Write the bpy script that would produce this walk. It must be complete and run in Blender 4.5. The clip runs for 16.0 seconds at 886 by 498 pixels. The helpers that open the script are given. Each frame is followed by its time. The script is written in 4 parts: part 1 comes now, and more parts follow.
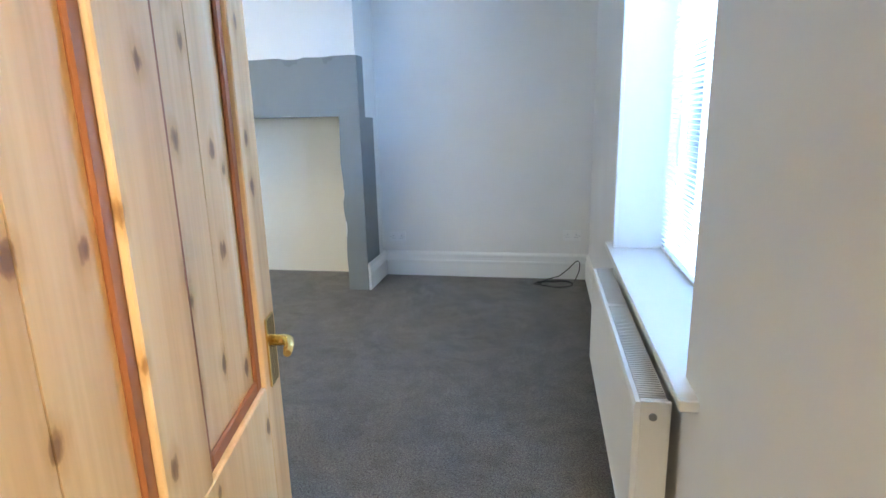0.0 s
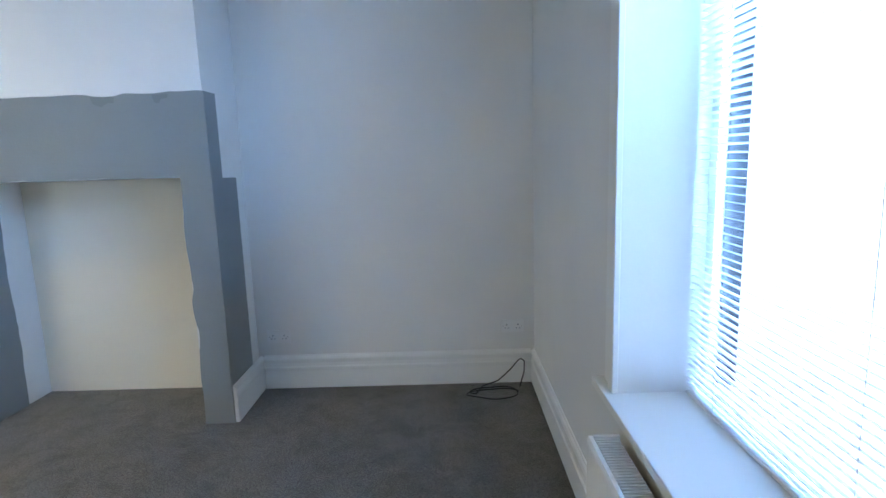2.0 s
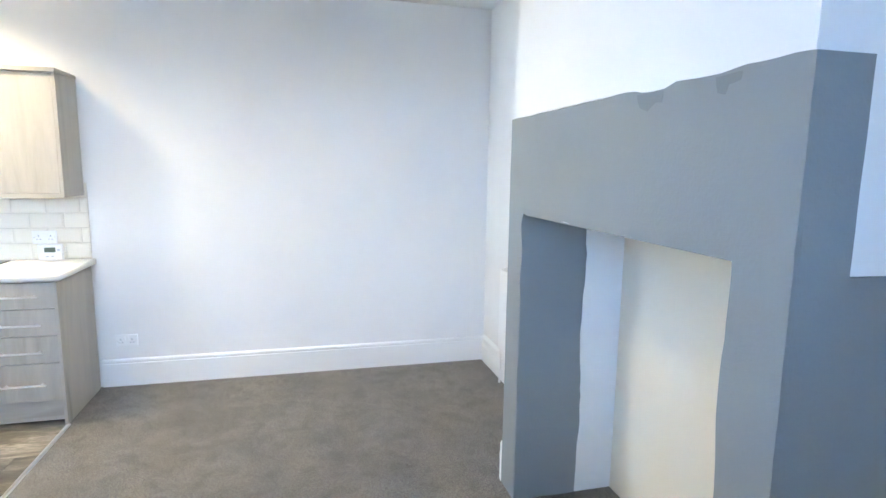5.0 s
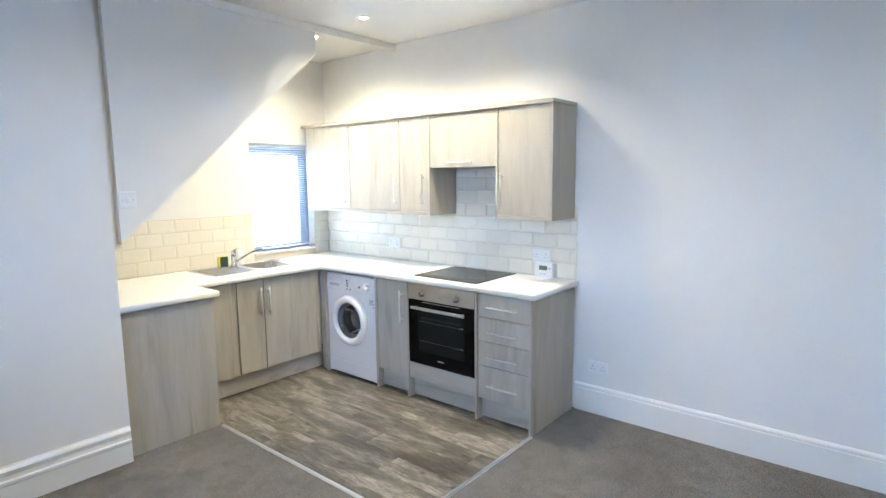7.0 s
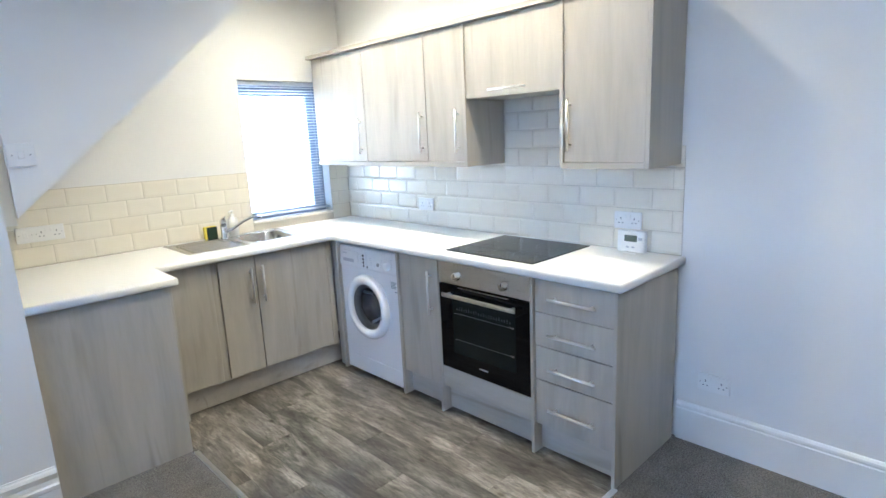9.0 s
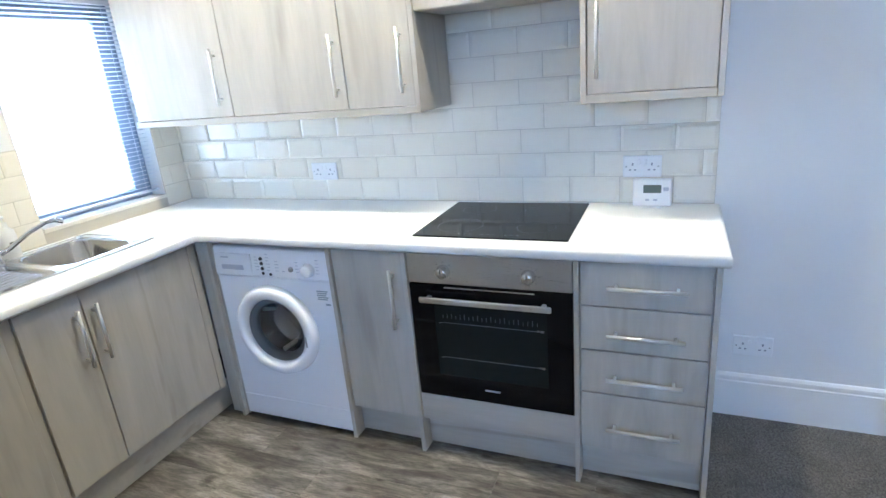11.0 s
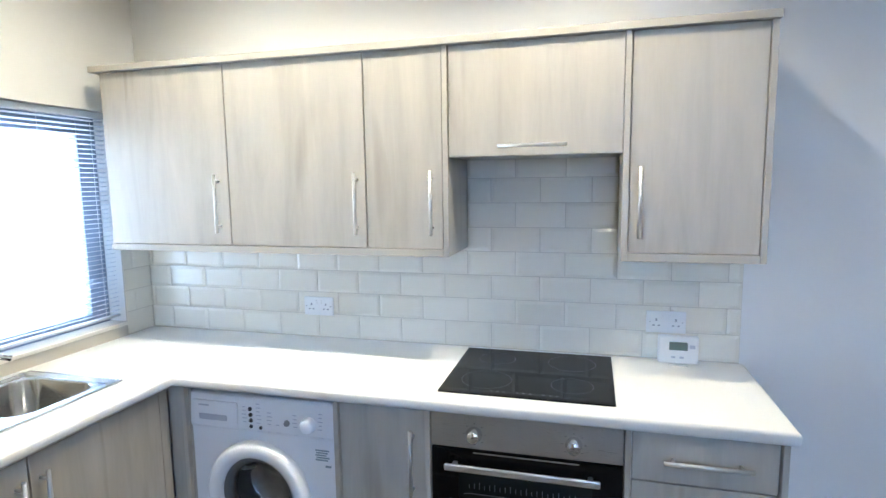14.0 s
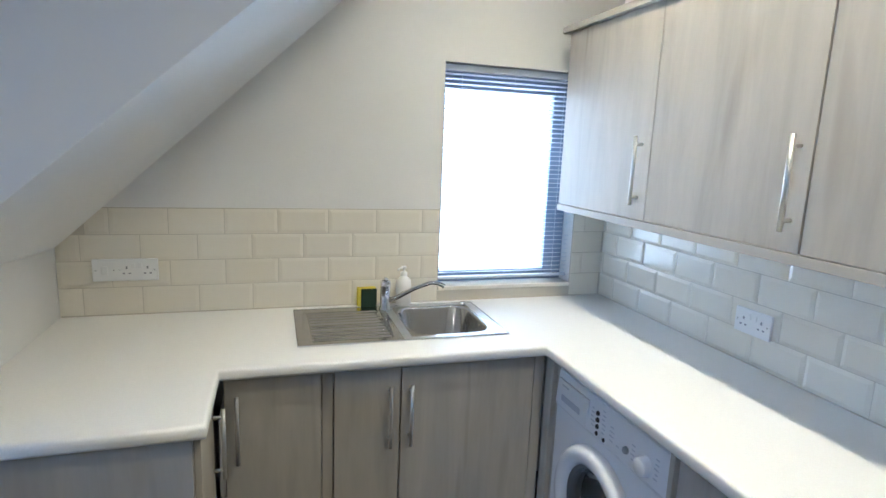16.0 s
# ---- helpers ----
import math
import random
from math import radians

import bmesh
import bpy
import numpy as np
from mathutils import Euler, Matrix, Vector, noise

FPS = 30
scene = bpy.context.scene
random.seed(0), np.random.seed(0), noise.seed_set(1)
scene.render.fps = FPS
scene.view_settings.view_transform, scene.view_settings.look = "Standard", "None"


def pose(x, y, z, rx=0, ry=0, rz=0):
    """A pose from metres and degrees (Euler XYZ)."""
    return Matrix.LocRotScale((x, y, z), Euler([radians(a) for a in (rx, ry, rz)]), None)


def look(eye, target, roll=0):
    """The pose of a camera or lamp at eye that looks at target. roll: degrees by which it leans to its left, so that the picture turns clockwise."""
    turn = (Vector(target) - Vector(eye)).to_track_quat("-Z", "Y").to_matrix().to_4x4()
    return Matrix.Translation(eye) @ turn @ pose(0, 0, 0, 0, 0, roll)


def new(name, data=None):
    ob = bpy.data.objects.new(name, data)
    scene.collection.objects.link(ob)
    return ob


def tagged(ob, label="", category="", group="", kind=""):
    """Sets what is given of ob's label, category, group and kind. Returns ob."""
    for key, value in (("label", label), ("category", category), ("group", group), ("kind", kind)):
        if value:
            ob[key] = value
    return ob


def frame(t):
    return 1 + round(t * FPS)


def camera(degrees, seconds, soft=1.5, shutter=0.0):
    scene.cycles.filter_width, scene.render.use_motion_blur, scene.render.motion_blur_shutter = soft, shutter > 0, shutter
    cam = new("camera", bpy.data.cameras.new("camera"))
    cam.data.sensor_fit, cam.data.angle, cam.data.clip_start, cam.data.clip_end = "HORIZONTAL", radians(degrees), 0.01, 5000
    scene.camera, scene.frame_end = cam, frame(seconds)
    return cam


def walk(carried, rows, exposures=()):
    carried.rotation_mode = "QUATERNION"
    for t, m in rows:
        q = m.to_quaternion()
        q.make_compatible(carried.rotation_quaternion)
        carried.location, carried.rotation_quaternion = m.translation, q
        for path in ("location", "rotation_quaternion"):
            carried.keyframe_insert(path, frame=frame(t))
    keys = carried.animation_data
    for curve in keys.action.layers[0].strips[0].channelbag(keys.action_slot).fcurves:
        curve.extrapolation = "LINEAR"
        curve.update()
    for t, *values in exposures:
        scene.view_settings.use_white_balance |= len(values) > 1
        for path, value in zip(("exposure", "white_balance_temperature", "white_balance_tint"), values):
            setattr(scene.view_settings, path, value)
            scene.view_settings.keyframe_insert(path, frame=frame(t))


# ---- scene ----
cam = camera(77.4, 16.0)
PATH = [
    (0, (4.763, 0.948, 1.359), (4.408, 2.861, 0.896), -1.4),
    (0.5, (4.691, 1.157, 1.37), (4.605, 3.096, 0.884), -2.0),
    (1, (4.698, 1.498, 1.438), (4.614, 3.459, 1.053), 0.2),
    (1.5, (4.668, 1.807, 1.424), (4.564, 3.775, 1.083), -1.0),
    (2, (4.611, 2.164, 1.446), (4.589, 4.137, 1.121), -1.8),
    (2.5, (4.654, 2.566, 1.48), (4.598, 4.535, 1.13), -1.7),
    (3, (4.603, 2.948, 1.531), (3.977, 4.799, 1.103), -0.7),
    (3.5, (4.530, 3.325, 1.544), (3.499, 4.990, 1.144), 0.15),
    (4, (4.489, 3.625, 1.524), (3.055, 4.963, 1.146), 2.35),
    (4.5, (4.452, 3.928, 1.571), (2.704, 4.825, 1.203), 2.0),
    (5, (4.262, 4.130, 1.592), (2.345, 4.620, 1.300), 0.8),
    (5.2, (4.188, 4.190, 1.608), (2.233, 4.500, 1.321), -0.4),
    (7.3, (3.398, 4.444, 1.662), (1.968, 3.075, 1.374), -0.2),
    (7.5, (3.291, 4.406, 1.64), (1.905, 3.0, 1.321), 0.0),
    (8, (3.066, 4.278, 1.615), (1.783, 2.789, 1.24), 0.1),
    (8.5, (2.865, 3.984, 1.591), (1.54, 2.537, 1.204), -1.3),
    (8.7, (2.727, 3.913, 1.577), (1.406, 2.466, 1.175), -2.1),
    (10.8, (2.351, 2.632, 1.528), (0.621, 1.803, 0.963), -5.4),
    (11, (2.333, 2.562, 1.54), (0.594, 1.801, 0.91), -5.2),
    (11.5, (2.354, 2.313, 1.518), (0.552, 1.857, 0.78), -10.7),
    (12, (2.384, 2.131, 1.481), (0.645, 1.848, 0.535), -4.7),
    (12.5, (2.397, 2.079, 1.482), (0.57, 1.833, 0.706), -2.2),
    (12.8, (2.401, 2.056, 1.525), (0.501, 1.843, 0.938), -1.5),
    (13, (2.398, 2.071, 1.575), (0.469, 1.845, 1.095), -1.6),
    (13.5, (2.398, 2.1, 1.644), (0.431, 1.858, 1.378), -1.7),
    (14, (2.29, 2.155, 1.648), (0.373, 1.637, 1.407), -0.8),
    (14.5, (2.115, 2.256, 1.625), (0.39, 1.299, 1.299), -0.2),
    (15, (1.895, 2.264, 1.611), (0.379, 1.017, 1.227), 1.1),
    (15.5, (1.701, 2.267, 1.654), (0.593, 0.655, 1.237), -1.0),
    (16, (1.553, 2.34, 1.621), (0.968, 0.461, 1.264), 2.3),
]
EXPOSURES = [(0.0, 0.65, 6300, 8), (0.5, 0.82, 6700, 8), (1.5, 0.4, 6200, 8), (2.0, 0.15, 6100, 9), (2.5, 0.0, 6000, 8), (3.0, 0.15, 6050, 9), (3.5, 0.58, 6150, 9), (4.0, 0.75, 6500, 10), (4.5, 0.75, 6550, 10), (5.0, 0.9, 6550, 10), (7.3, 0.3, 6050, 10), (8.7, 0.12, 5750, 10), (11, 0.05, 5600, 10), (12.5, 0.15, 5500, 10), (13.0, 0.12, 5550, 10), (13.5, -0.03, 5700, 10), (14.5, -0.37, 5750, 10), (16, -0.8, 5600, 10)]
walk(cam, [(t, look(eye, target, roll)) for t, eye, target, roll in PATH], EXPOSURES)

# ---- world ----
world = bpy.data.worlds.new("world")
scene.world = world
world.use_nodes = True
wn = world.node_tree.nodes
sky = wn.new("ShaderNodeTexSky")
sky.sky_type = "NISHITA"
sky.sun_disc = False
sky.sun_elevation = radians(35)
sky.sun_rotation = radians(200)
world.node_tree.links.new(sky.outputs[0], wn["Background"].inputs[0])
wn["Background"].inputs[1].default_value = 0.15


def sun_light():
    d = bpy.data.lights.new("sun", "SUN")
    d.energy, d.angle, d.color = 0.8, radians(12), (1.0, 0.96, 0.9)
    ob = new("sun", d)
    ob.matrix_world = pose(0, 0, 8, 55, 0, 200)


def area_light(name, m, w, h, power, color):
    d = bpy.data.lights.new(name, "AREA")
    d.shape, d.size, d.size_y, d.energy, d.color = "RECTANGLE", w, h, power, color
    ob = new(name, d)
    ob.matrix_world = m
    return ob


def spot_down(x, y, z, power, cone):
    d = bpy.data.lights.new("downlight_bulb", "SPOT")
    d.energy, d.color, d.shadow_soft_size, d.spot_size, d.spot_blend = power, (1.0, 0.865, 0.61), 0.03, radians(cone), 1.0
    ob = new("downlight_bulb", d)
    ob.location = (x, y, z)


sun_light()
DAY = (0.265, 0.53, 1.0)
area_light("window_daylight", look((6.2, 2.95, 2.86), (3.2, 2.95, 2.2)), 2.6, 1.2, 1350, DAY)
area_light("hall_lamp", look((4.98, 0.3, 2.65), (4.75, 1.0, 0.0)), 0.3, 0.3, 40, (1.0, 0.80, 0.56))
area_light("kitchen_daylight", look((0.52, -0.42, 1.5), (0.52, 1.0, 1.4)), 0.75, 1.1, 125, (0.66, 0.82, 1.0))
DOWNLIGHTS = [(0.68, 0.76), (0.72, 1.38), (0.72, 2.08), (2.45, 2.3), (1.75, 3.7)]
CEIL = 2.80
for lx, ly in DOWNLIGHTS:
    spot_down(lx, ly, CEIL - 0.03, (128 if ly < 1 else 68 if ly < 2 else 108) if lx < 1 else (32 if ly < 3 else 62), 155 if ly < 1 else 138 if lx < 1 else 172)


# ---- materials ----
class Mat:
    """A small builder of node materials."""

    def __init__(self, name, base=(0.8, 0.8, 0.8), rough=0.6, metal=0.0, spec=0.5):
        self.m = bpy.data.materials.new(name)
        self.m.use_nodes = True
        self.t = self.m.node_tree
        self.b = self.t.nodes["Principled BSDF"]
        self.set("Base Color", (*base, 1))
        self.set("Roughness", rough)
        self.set("Metallic", metal)
        self.set("Specular IOR Level", spec)

    def set(self, k, v):
        self.b.inputs[k].default_value = v

    def n(self, kind, **kw):
        nd = self.t.nodes.new("ShaderNode" + kind)
        for k, v in kw.items():
            nd.inputs[k.replace("_", " ")].default_value = v
        return nd

    def link(self, a, b):
        self.t.links.new(a, b)

    def coords(self, scale=(1, 1, 1), shift=False, world_space=True):
        mp = self.n("Mapping", Scale=scale)
        if world_space:
            src = self.n("NewGeometry").outputs["Position"]
        else:
            src = self.n("TexCoord").outputs["Object"]
        self.link(src, mp.inputs["Vector"])
        if shift:
            info = self.n("ObjectInfo")
            mul = self.n("Math")
            mul.operation = "MULTIPLY"
            mul.inputs[1].default_value = 37.0
            self.link(info.outputs["Random"], mul.inputs[0])
            comb = self.n("CombineXYZ")
            for i in range(3):
                self.link(mul.outputs[0], comb.inputs[i])
            self.link(comb.outputs[0], mp.inputs["Location"])
        return mp.outputs[0]

    def noise(self, vec, scale, detail=4, rough=0.55, dist=0.0):
        nd = self.n("TexNoise", Scale=scale, Detail=detail, Roughness=rough, Distortion=dist)
        self.link(vec, nd.inputs["Vector"])
        return nd.outputs["Fac"]

    def ramp(self, fac, stops):
        r = self.t.nodes.new("ShaderNodeValToRGB")
        els = r.color_ramp.elements
        while len(els) < len(stops):
            els.new(0.5)
        for e, (p, c) in zip(els, stops):
            e.position, e.color = p, (*c, 1)
        self.link(fac, r.inputs[0])
        return r.outputs[0]

    def mix(self, fac, a, b, mode="MIX"):
        m = self.t.nodes.new("ShaderNodeMix")
        m.data_type, m.blend_type = "RGBA", mode
        if isinstance(fac, float):
            m.inputs[0].default_value = fac
        else:
            self.link(fac, m.inputs[0])
        for s, v in ((6, a), (7, b)):
            if isinstance(v, tuple):
                m.inputs[s].default_value = (*v, 1)
            else:
                self.link(v, m.inputs[s])
        return m.outputs[2]

    def color(self, c):
        self.link(c, self.b.inputs["Base Color"])

    def rough(self, fac, lo, hi):
        mr = self.n("MapRange")
        mr.inputs[3].default_value, mr.inputs[4].default_value = lo, hi
        self.link(fac, mr.inputs[0])
        self.link(mr.outputs[0], self.b.inputs["Roughness"])

    def bump(self, fac, strength, distance):
        bp = self.n("Bump", Strength=strength, Distance=distance)
        self.link(fac, bp.inputs["Height"])
        self.link(bp.outputs[0], self.b.inputs["Normal"])


def paint(name, c, rough=0.75, bump=0.25, vary=0.05):
    m = Mat(name, c, rough)
    v = m.coords()
    big = m.noise(v, 1.3, 3)
    fine = m.noise(v, 90, 3)
    lo = tuple(x * (1 - vary) for x in c)
    m.color(m.ramp(big, [(0.35, lo), (0.65, c)]))
    mid = m.noise(v, 7, 4)
    add = m.n("Math")
    add.inputs[1].default_value = 0
    m.link(fine, add.inputs[0])
    mul = m.n("Math")
    mul.operation = "MULTIPLY"
    mul.inputs[1].default_value = 3.0
    m.link(mid, mul.inputs[0])
    m.link(mul.outputs[0], add.inputs[1])
    m.bump(add.outputs[0], bump, 0.0015)
    m.rough(mid, rough - 0.08, rough + 0.08)
    return m.m


def oak(name, c, axis="z", depth=0.09):
    """Pale grey-beige wood-effect foil with long soft grain."""
    m = Mat(name, c, 0.42)
    s = {"z": (5, 5, 0.6), "y": (5, 0.6, 5), "x": (0.6, 5, 5)}[axis]
    v = m.coords(s, shift=True)
    g = m.noise(v, 1.6, 6, 0.62, 0.6)
    v2 = m.coords(tuple(q * 6 for q in s), shift=True)
    f = m.noise(v2, 2.0, 3, 0.6)
    hi = tuple(min(1, x * (1 + depth)) for x in c)
    lo = tuple(x * (1 - depth * 1.5) for x in c)
    base = m.ramp(g, [(0.28, lo), (0.5, c), (0.72, hi)])
    fine = m.ramp(f, [(0.3, (0.955, 0.95, 0.945)), (0.65, (1, 1, 1))])
    knots = m.noise(m.coords(tuple(q * 0.9 for q in s), shift=True), 1.1, 2, 0.5, 1.8)
    kn = m.ramp(knots, [(0.62, (1, 1, 1)), (0.74, (0.76, 0.74, 0.71))])
    m.color(m.mix(1.0, m.mix(1.0, base, fine, "MULTIPLY"), kn, "MULTIPLY"))
    m.bump(f, 0.12, 0.0006)
    m.rough(g, 0.36, 0.5)
    return m.m


WALL = paint("wall_paint", (0.80, 0.795, 0.775))
CEILP = paint("ceiling_paint", (0.82, 0.82, 0.80))
GLOSSW = paint("white_gloss_paint", (0.82, 0.82, 0.80), 0.35, 0.08, 0.02)
CREAM = paint("cream_boarding", (0.76, 0.71, 0.60), 0.7, 0.15, 0.04)
GREY = paint("grey_masonry_paint", (0.225, 0.245, 0.25), 0.7, 0.6, 0.08)
HALL = paint("hall_paint", (0.62, 0.58, 0.5))
OAK = oak("grey_oak_foil", (0.425, 0.394, 0.338), depth=0.115)
OAKH = oak("grey_oak_foil_flat", (0.425, 0.394, 0.338), "y")
ALU = Mat("satin_aluminium", (0.62, 0.63, 0.65), 0.35, 1.0).m
SINKST = Mat("sink_steel", (0.42, 0.41, 0.395), 0.17, 1.0).m
NICKEL = Mat("satin_nickel", (0.74, 0.73, 0.70), 0.30, 1.0).m
WHITE = Mat("white_enamel", (0.80, 0.81, 0.83), 0.22).m
PLASTIC = Mat("white_plastic", (0.80, 0.80, 0.79), 0.35).m
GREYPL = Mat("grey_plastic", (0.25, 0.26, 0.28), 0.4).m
DARKPL = Mat("dark_plastic", (0.03, 0.03, 0.035), 0.4).m
RUBBER = Mat("rubber", (0.02, 0.02, 0.02), 0.7).m
LCD = Mat("lcd", (0.10, 0.13, 0.11), 0.25).m
PRINT = Mat("print_grey", (0.46, 0.48, 0.54), 0.5).m
CHROME = Mat("chrome", (0.75, 0.76, 0.78), 0.12, 1.0).m
BRASS = Mat("brass", (0.75, 0.55, 0.22), 0.25, 1.0).m
YELLOW = Mat("sponge_yellow", (0.75, 0.62, 0.08), 0.9).m
SCOUR = Mat("scouring_green", (0.012, 0.035, 0.025), 0.95).m
FRAMEW = Mat("window_frame_white", (0.75, 0.77, 0.8), 0.3).m
SLAT = Mat("blind_slat", (0.80, 0.81, 0.82), 0.4).m
# greyer copy for the kitchen slats, with their backlit shade in the colour
SLAT_BACKLIT = Mat("blind_slat_backlit", (0.62, 0.66, 0.72), 0.4).m


def make_steel():
    m = Mat("brushed_steel", (0.64, 0.64, 0.64), 0.28, 1.0)
    f = m.noise(m.coords((90, 4, 400)), 3, 2)
    m.rough(f, 0.25, 0.32)
    m.bump(f, 0.015, 0.0002)
    return m.m


def make_worktop():
    m = Mat("worktop_laminate", (0.80, 0.79, 0.76), 0.35)
    f = m.noise(m.coords(), 240, 2)
    m.color(m.ramp(f, [(0.3, (0.79, 0.78, 0.75)), (0.6, (0.82, 0.81, 0.78))]))
    m.rough(f, 0.28, 0.4)
    m.bump(f, 0.06, 0.0004)
    return m.m


def make_glass():
    m = Mat("window_glass", (1, 1, 1), 0.02)
    m.set("Transmission Weight", 1.0)
    m.set("IOR", 1.45)
    return m.m


def make_dark_glass():
    m = Mat("door_bowl_glass", (0.82, 0.85, 0.88), 0.02)
    m.set("Transmission Weight", 1.0)
    m.set("IOR", 1.3)
    return m.m


def make_tile():
    m = Mat("cream_glaze", (0.76, 0.71, 0.60), 0.12)
    info = m.n("ObjectInfo")
    m.color(m.ramp(info.outputs["Random"], [(0.0, (0.78, 0.735, 0.63)), (1.0, (0.815, 0.775, 0.675))]))
    f = m.noise(m.coords(), 18, 2)
    m.bump(f, 0.15, 0.002)
    m.rough(f, 0.08, 0.18)
    return m.m


def make_plank():
    m = Mat("vinyl_plank", (0.2, 0.17, 0.14), 0.4)
    g = m.noise(m.coords((4.5, 1.1, 4.5), shift=True), 1.6, 4, 0.6, 0.5)
    h = m.noise(m.coords((15, 3.0, 15), shift=True), 1.8, 10, 0.80, 0.8)
    f = m.noise(m.coords((60, 7, 60), shift=True), 2.0, 7, 0.85, 0.5)
    a = m.ramp(g, [(0.36, (0.085, 0.078, 0.069)), (0.47, (0.15, 0.139, 0.123)), (0.60, (0.32, 0.303, 0.272))])
    c = m.ramp(h, [(0.35, (0.36, 0.35, 0.33)), (0.46, (0.78, 0.77, 0.75)), (0.60, (1.25, 1.25, 1.24))])
    b = m.ramp(f, [(0.38, (0.48, 0.47, 0.46)), (0.55, (1.12, 1.12, 1.11))])
    kn = m.n("TexVoronoi", Scale=1.0)
    kn.voronoi_dimensions = "2D"
    m.link(m.coords((5.2, 2.6, 5.2), shift=True), kn.inputs["Vector"])
    k = m.ramp(kn.outputs["Distance"], [(0.03, (0.38, 0.35, 0.32)), (0.06, (0.75, 0.73, 0.70)), (0.10, (1, 1, 1))])
    info = m.n("ObjectInfo")
    tone = m.ramp(info.outputs["Random"], [(0, (0.66, 0.655, 0.65)), (1, (1.06, 1.03, 1.01))])
    q = m.mix(1.0, m.mix(1.0, a, c, "MULTIPLY"), m.mix(1.0, b, k, "MULTIPLY"), "MULTIPLY")
    m.color(m.mix(1.0, q, tone, "MULTIPLY"))
    m.bump(h, 0.25, 0.0008)
    m.rough(f, 0.32, 0.48)
    return m.m


def make_carpet():
    m = Mat("carpet_pile", (0.1, 0.095, 0.09), 0.95, 0, 0.1)
    v = m.coords()
    big = m.noise(v, 2.2, 5, 0.65, 0.8)
    mid = m.noise(v, 9, 4, 0.6, 0.5)
    fine = m.noise(v, 130, 5, 0.85, 0.3)
    a = m.ramp(big, [(0.35, (0.128, 0.119, 0.111)), (0.6, (0.178, 0.166, 0.155))])
    sc = m.ramp(mid, [(0.36, (0.74, 0.73, 0.72)), (0.52, (1, 1, 1))])
    b = m.ramp(fine, [(0.40, (0.13, 0.13, 0.13)), (0.62, (1.85, 1.83, 1.76))])
    m.color(m.mix(1.0, m.mix(1.0, a, sc, "MULTIPLY"), b, "MULTIPLY"))
    m.bump(fine, 1.0, 0.010)
    m.set("Sheen Weight", 0.25)
    m.set("Sheen Roughness", 0.6)
    return m.m


def make_pine():
    m = Mat("stripped_pine", (0.6, 0.4, 0.2), 0.5)
    v = m.coords((9, 9, 0.55), shift=True, world_space=False)
    g = m.noise(v, 1.5, 5, 0.55, 0.5)
    a = m.ramp(g, [(0.28, (0.58, 0.33, 0.13)), (0.45, (0.74, 0.49, 0.235)), (0.56, (0.80, 0.56, 0.29)), (0.72, (0.86, 0.66, 0.40))])
    f = m.noise(m.coords((70, 70, 2.5), shift=True, world_space=False), 2, 3)
    b = m.ramp(f, [(0.3, (0.94, 0.92, 0.88)), (0.6, (1, 1, 1))])
    vor = m.n("TexVoronoi", Scale=1.0)
    vor.voronoi_dimensions = "2D"
    sep = m.n("SeparateXYZ")
    m.link(m.coords((11, 1, 7.5), shift=True, world_space=False), sep.inputs[0])
    flat = m.n("CombineXYZ")
    m.link(sep.outputs[0], flat.inputs[0])
    m.link(sep.outputs[2], flat.inputs[1])
    m.link(flat.outputs[0], vor.inputs["Vector"])
    wob = m.noise(m.coords((30, 30, 12), shift=True, world_space=False), 2, 3)
    add = m.n("Math")
    m.link(vor.outputs["Distance"], add.inputs[0])
    sub = m.n("MapRange")
    sub.inputs[3].default_value, sub.inputs[4].default_value = -0.12, 0.12
    m.link(wob, sub.inputs[0])
    m.link(sub.outputs[0], add.inputs[1])
    k = m.ramp(add.outputs[0], [(0.035, (0.34, 0.25, 0.17)), (0.07, (0.52, 0.40, 0.27)), (0.10, (0.88, 0.80, 0.68)), (0.22, (1, 1, 1))])
    m.color(m.mix(1.0, m.mix(1.0, a, b, "MULTIPLY"), k, "MULTIPLY"))
    m.bump(f, 0.2, 0.0006)
    m.rough(g, 0.42, 0.58)
    return m.m


def make_hob():
    m = Mat("black_ceramic_glass", (0.004, 0.004, 0.005), 0.03, 0, 0.15)
    return m.m


def glow(name, c, s):
    m = Mat(name, c)
    m.set("Emission Color", (*c, 1))
    m.set("Emission Strength", s)
    return m.m


GLASSD = make_dark_glass()
STEEL, WORKTOP, GLASS, TILE, PLANK, CARPET, PINE, HOB = (
    make_steel(), make_worktop(), make_glass(), make_tile(), make_plank(), make_carpet(), make_pine(), make_hob())
GROUT = Mat("grout", (0.56, 0.52, 0.44), 0.9).m
LAMPGLOW = glow("lamp_lens", (1.0, 0.93, 0.8), 30)
RING = Mat("hob_ring", (0.035, 0.035, 0.035), 0.3).m
# darker copy of the pine that carries the shade on the panel mouldings
PINED = Mat("pine_shaded", (0.33, 0.12, 0.04), 0.55).m


# ---- mesh helpers ----
def box(x0, x1, y0, y1, z0, z1, bev=0.0, seg=1, bm=None):
    own = bm is None
    bm = bm or bmesh.new()
    vs = [bm.verts.new((x, y, z)) for x in (x0, x1) for y in (y0, y1) for z in (z0, z1)]
    q = [(0, 1, 3, 2), (4, 6, 7, 5), (0, 4, 5, 1), (2, 3, 7, 6), (0, 2, 6, 4), (1, 5, 7, 3)]
    fs = [bm.faces.new([vs[i] for i in f]) for f in q]
    if bev:
        es = list({e for f in fs for e in f.edges})
        bmesh.ops.bevel(bm, geom=es, offset=bev, segments=seg, affect="EDGES", profile=0.5)
    if own:
        bmesh.ops.recalc_face_normals(bm, faces=bm.faces)
    return bm


